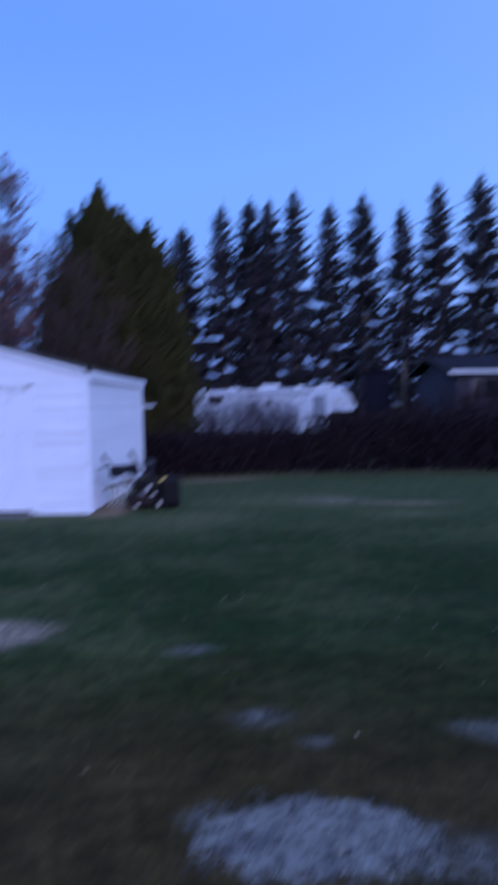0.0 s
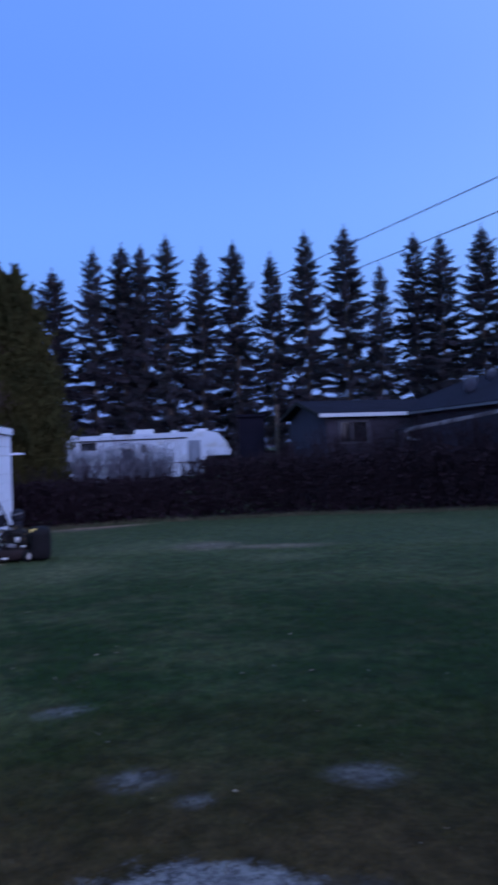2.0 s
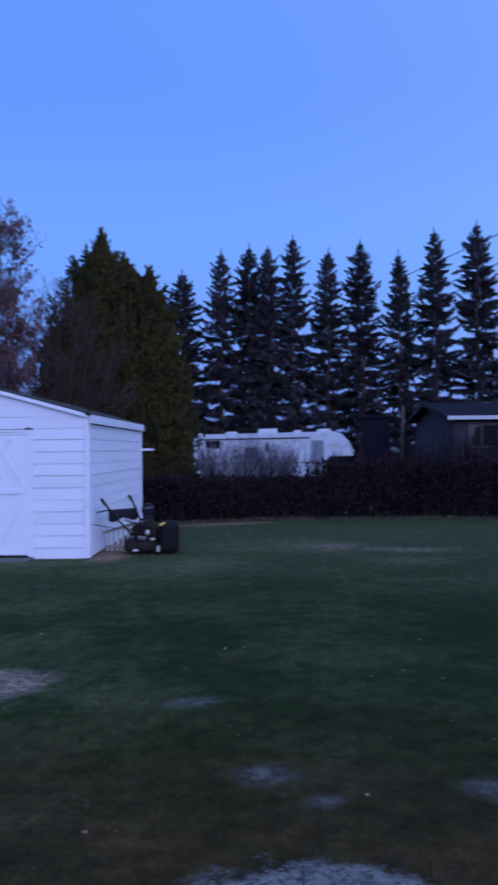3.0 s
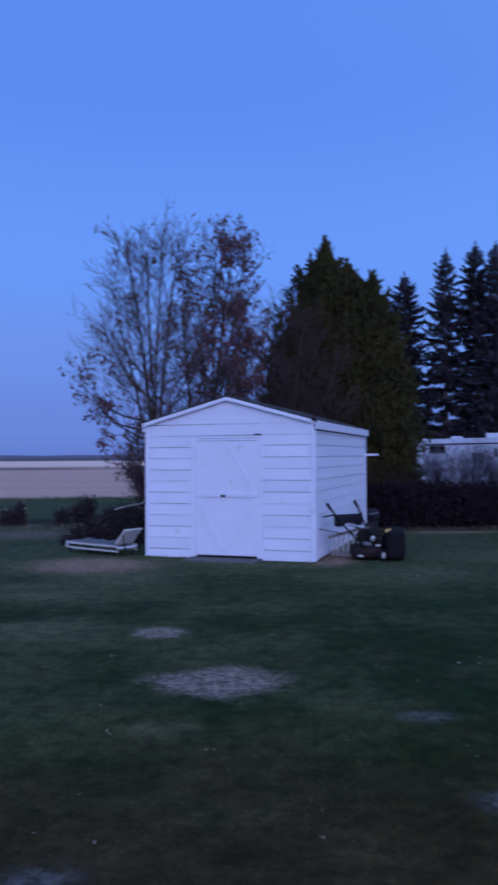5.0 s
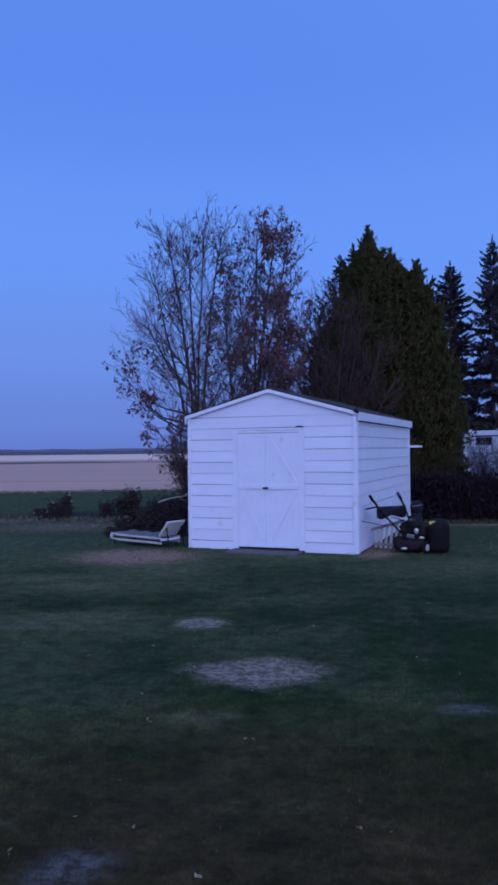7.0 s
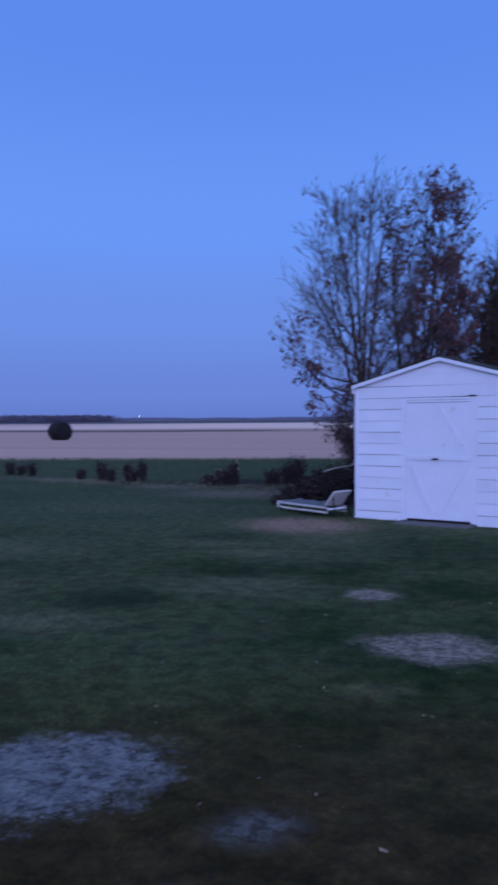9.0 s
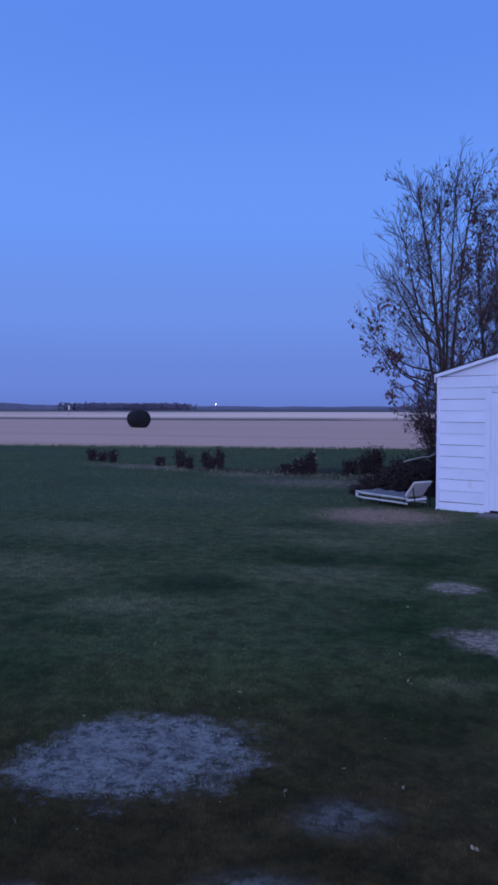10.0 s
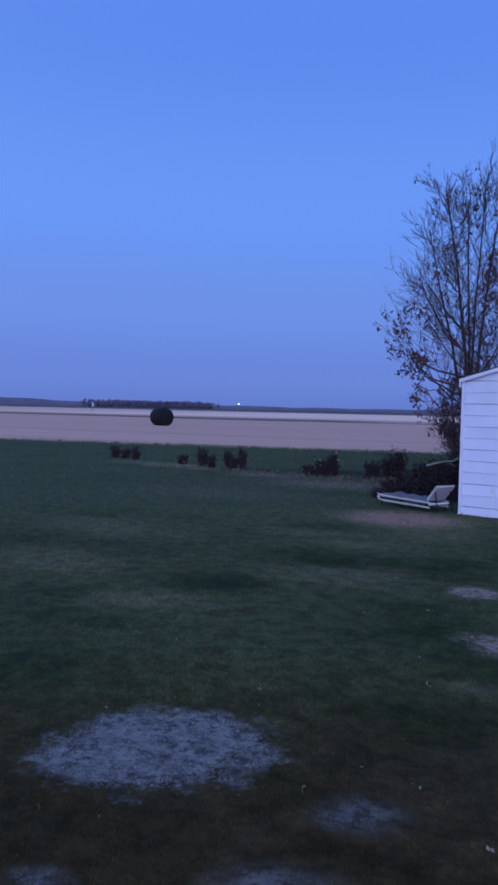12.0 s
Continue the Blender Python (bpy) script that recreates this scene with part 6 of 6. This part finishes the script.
def build_yard_lamp():
    x, y = -356.0, 824.0
    s = thing("yard_lamp", pose(x, y, 0), "distant lit yard lamp on a pole", "street lamp")
    bm = bmesh.new()
    rod(bm, (0, 0, 0), (0, 0, 6.6), 0.12, 0.09)
    part("pole", bm, OLD_WOOD, s)
    bm = bmesh.new()
    bmesh.ops.create_uvsphere(bm, u_segments=12, v_segments=8, radius=0.40, matrix=Matrix.Translation((0, 0, 6.9)))
    part("lamp_globe", bm, LAMP_GLASS, s, "glowing warm lamp", True)


def build_marker():
    s = thing("marker_post", pose(-112.0, 166.0, 0), "white marker post at the edge of a far field", "post")
    bm = bmesh.new()
    rod(bm, (0, 0, 0), (0, 0, 1.6), 0.07, seg=8)
    part("post_shaft", bm, OLD_WOOD, s, "grey wooden shaft")
    bm = bmesh.new()
    box(bm, -0.24, 0.24, -0.03, 0.03, 1.4, 2.5, 0.02)
    part("marker_board", bm, FASCIA, s, "white board")


build_bale()
build_far_woods()
build_yard_lamp()
build_marker()


# ------------------------------------------------------------------ grass, leaves and pebbles
def inside(spots, x, y, grow=1.0):
    for cx, cy, a, c, turn in spots:
        co, si = math.cos(radians(turn)), math.sin(radians(turn))
        dx, dy = x - cx, y - cy
        u, v = (dx * co + dy * si) / (a * grow), (-dx * si + dy * co) / (c * grow)
        q = u * u + v * v
        if q < 1.8 and q < 1.0 + 0.7 * noise.noise(Vector((x * 5, y * 5, 4.0))):
            return True
    return False


def grass_field(name, count, r0, r1, seed, mat, tall, width, power, label):
    rng = np.random.default_rng(seed)
    a = np.radians(rng.uniform(-48, 58, count))
    r = (r0 ** power + (r1 ** power - r0 ** power) * rng.random(count)) ** (1 / power)
    xs, ys = r * np.sin(a), r * np.cos(a)
    v, f = [], []
    co, si = math.cos(radians(SHED_TURN)), math.sin(radians(SHED_TURN))
    for i in range(count):
        x, y = float(xs[i]), float(ys[i])
        lx, ly = (x - SHED_O.x) * co + (y - SHED_O.y) * si, -(x - SHED_O.x) * si + (y - SHED_O.y) * co
        if abs(lx) < SHED_W / 2 + 0.02 and -0.02 < ly < SHED_L:
            continue
        if -0.62 < lx < 0.64 and -0.44 < ly < 0:
            continue
        if inside(PATCHES + SOIL, x, y, 0.75 + 0.35 * rng.random()) and rng.random() < 0.985:
            continue
        if inside(THIN, x, y, 0.5 + 0.6 * rng.random()) and rng.random() < 0.75:
            continue
        if inside(PALE, x, y, 0.5 + 0.6 * rng.random()) and rng.random() < 0.88:
            continue
        d = noise.noise(Vector((x * 0.8, y * 0.8, 9.0)))
        h = tall * (0.55 + 0.8 * rng.random()) * (1.0 + 0.5 * d)
        t = rng.random() * 6.283
        lean = h * rng.uniform(0.2, 0.9)
        la = rng.random() * 6.283
        w = width * (0.6 + 0.8 * rng.random()) * (1 + r[i] * 0.10)
        z = gz(x, y) - 0.004
        cx, sx = math.cos(t) * w, math.sin(t) * w
        bx, by = math.cos(la) * lean, math.sin(la) * lean
        k = len(v)
        v += [(x - cx, y - sx, z), (x + cx, y + sx, z), (x + bx * 0.4 + cx * 0.7, y + by * 0.4 + sx * 0.7, z + h * 0.65), (x + bx * 0.4 - cx * 0.7, y + by * 0.4 - sx * 0.7, z + h * 0.65), (x + bx, y + by, z + h * 0.9)]
        f += [(k, k + 1, k + 2, k + 3), (k + 3, k + 2, k + 4)]
    tagged(mesh_from(name, v, f, mat), label, "grass", kind="stuff")


def straw_tufts():
    """Bleached grass left standing in loose tufts among and before the withered garden plants."""
    t = Twigs(71)
    rng = t.rng
    for k in range(150):
        x = rng.uniform(-11.0, -3.2)
        y = 18.75 - 0.13 * (x + 6.0) + rng.uniform(-1.0, 0.25)
        z = gz(x, y)
        for q in range(rng.randint(4, 9)):
            p = Vector((x + rng.gauss(0, 0.10), y + rng.gauss(0, 0.05), z - 0.005))
            t.leaf(p, Vector((rng.gauss(0, 0.05), rng.gauss(0, 0.04), rng.uniform(0.04, 0.13))), 0.005)
    tagged(t.done("straw_tufts", STRAW), "loose tufts of bleached dry grass among withered plants", "dry grass", kind="stuff")


straw_tufts()
grass_field("worn_grass", 120000, 2.1, 5.2, 10, GRASS_BLADE, 0.020, 0.0010, 1.6, "short worn brownish grass of the near lawn")
grass_field("grass", 165000, 4.0, 13.0, 11, GRASS_BLADE, 0.022, 0.0016, 1.5, "short dark green lawn grass")
grass_field("dry_grass", 7000, 2.1, 18.0, 12, DRY_GRASS, 0.022, 0.0014, 1.4, "scattered yellowed grass blades in the lawn")
grass_field("far_grass", 60000, 12.0, 31.0, 13, GRASS_BLADE, 0.040, 0.0030, 1.6, "short dark green grass of the far lawn")


def rough_edge():
    """Taller unmown grass between lawn and stubble, along the hedge foot and round the shed."""
    t = Twigs(701)
    rng = t.rng
    spots, fringe = [], []
    for k in range(5000):
        x = rng.uniform(-26, -3.0)
        spots.append((x, 32.2 + 0.165 * x + rng.uniform(-1.3, 0.2), rng.uniform(0.06, 0.18)))
    for k in range(5000):
        x, y = along(HEDGE, rng.random())
        fringe.append((x - 0.15 + rng.uniform(-0.4, 0.2), y - 0.62 + rng.uniform(-0.2, 0.35), rng.uniform(0.04, 0.14)))
    for k in range(1600):
        lx = SHED_W / 2 * rng.uniform(-1, 1)
        p = SHED_M @ (Vector((lx, -0.03 - 0.12 * rng.random(), 0)) if rng.random() < 0.4 else Vector((SHED_W / 2 + 0.02 + 0.2 * rng.random(), rng.uniform(0, SHED_L), 0)))
        if abs(lx) < 0.66:
            continue
        spots.append((p.x, p.y, rng.uniform(0.012, 0.035)))
    for x, y, h in spots:
        p = Vector((x, y, gz(x, y) - 0.01))
        d = (Vector((rng.uniform(-0.4, 0.4), rng.uniform(-0.4, 0.4), 1))).normalized() * h
        t.leaf(p, d, 0.008)
    d2 = Twigs(702)
    for x, y, h in fringe:
        d2.leaf(Vector((x, y, gz(x, y) - 0.01)), (Vector((rng.uniform(-0.5, 0.5), rng.uniform(-0.5, 0.5), 1))).normalized() * h, 0.008)
    tagged(d2.done("withered_grass", DRY_GRASS), "withered pale grass along the foot of the hedge", "grass", kind="stuff")
    tagged(t.done("rough_grass", GRASS_BLADE), "longer unmown grass along the lawn edges", "grass", kind="stuff")


def litter():
    t = Twigs(711)
    rng = t.rng
    for k in range(110):
        a, r = radians(rng.uniform(-45, 42)), rng.uniform(2.3, 12.0)
        x, y = r * math.sin(a), r * math.cos(a)
        s = rng.uniform(0.008, 0.018)
        d = Vector((math.cos(k * 2.4), math.sin(k * 2.4), rng.uniform(-0.1, 0.4))).normalized() * s * 1.6
        t.leaf(Vector((x, y, gz(x, y) + rng.uniform(0.02, 0.045))), d, s * 0.5)
    for x, y in ((-2.31, 5.09), (-2.05, 4.89), (-1.04, 5.13), (-1.18, 3.1), (-0.37, 2.93), (-0.89, 4.62), (-1.65, 6.07), (-0.27, 4.38), (0.26, 3.33),
                 (0.38, 3.31), (1.14, 5.6), (1.15, 4.38), (-0.71, 3.3), (-1.6, 9.26), (-1.24, 6.94)):
        for q in range(2):
            t.leaf(Vector((x + rng.uniform(-0.02, 0.02), y, gz(x, y) + 0.03)), (unit(rng) + Vector((0, 0, 0.4))).normalized() * rng.uniform(0.018, 0.030), 0.007)
    tagged(t.done("fallen_leaves", FALLEN_LEAF), "pale withered leaves scattered over the lawn", "leaves", kind="stuff")


def pebbles():
    rng = random.Random(721)
    v, f = [], []
    for cx, cy, a, c, turn in PATCHES:
        co, si = math.cos(radians(turn)), math.sin(radians(turn))
        for k in range(int(2600 * a * c / 0.28)):
            q, ang = math.sqrt(rng.random()) * 0.95, rng.uniform(0, math.tau)
            u, w = q * math.cos(ang) * a, q * math.sin(ang) * c
            x, y = cx + u * co - w * si, cy + u * si + w * co
            if not inside(PATCHES, x, y, 0.95):
                continue
            s = rng.uniform(0.002, 0.007) * (2.0 if rng.random() < 0.04 else 1.0)
            z = gz(x, y)
            n = len(v)
            t = rng.uniform(0, 6.28)
            for i in range(4):
                v.append((x + s * math.cos(t + i * 1.571) * rng.uniform(0.7, 1.2), y + s * math.sin(t + i * 1.571) * rng.uniform(0.7, 1.2), z - 0.001))
            v.append((x, y, z + s * rng.uniform(0.5, 0.9)))
            f += [(n, n + 1, n + 4), (n + 1, n + 2, n + 4), (n + 2, n + 3, n + 4), (n + 3, n, n + 4)]
    tagged(mesh_from("pebbles", v, f, STONE), "grey pebbles on the bare patches of the lawn", "gravel", kind="stuff")


rough_edge()
litter()
pebbles()
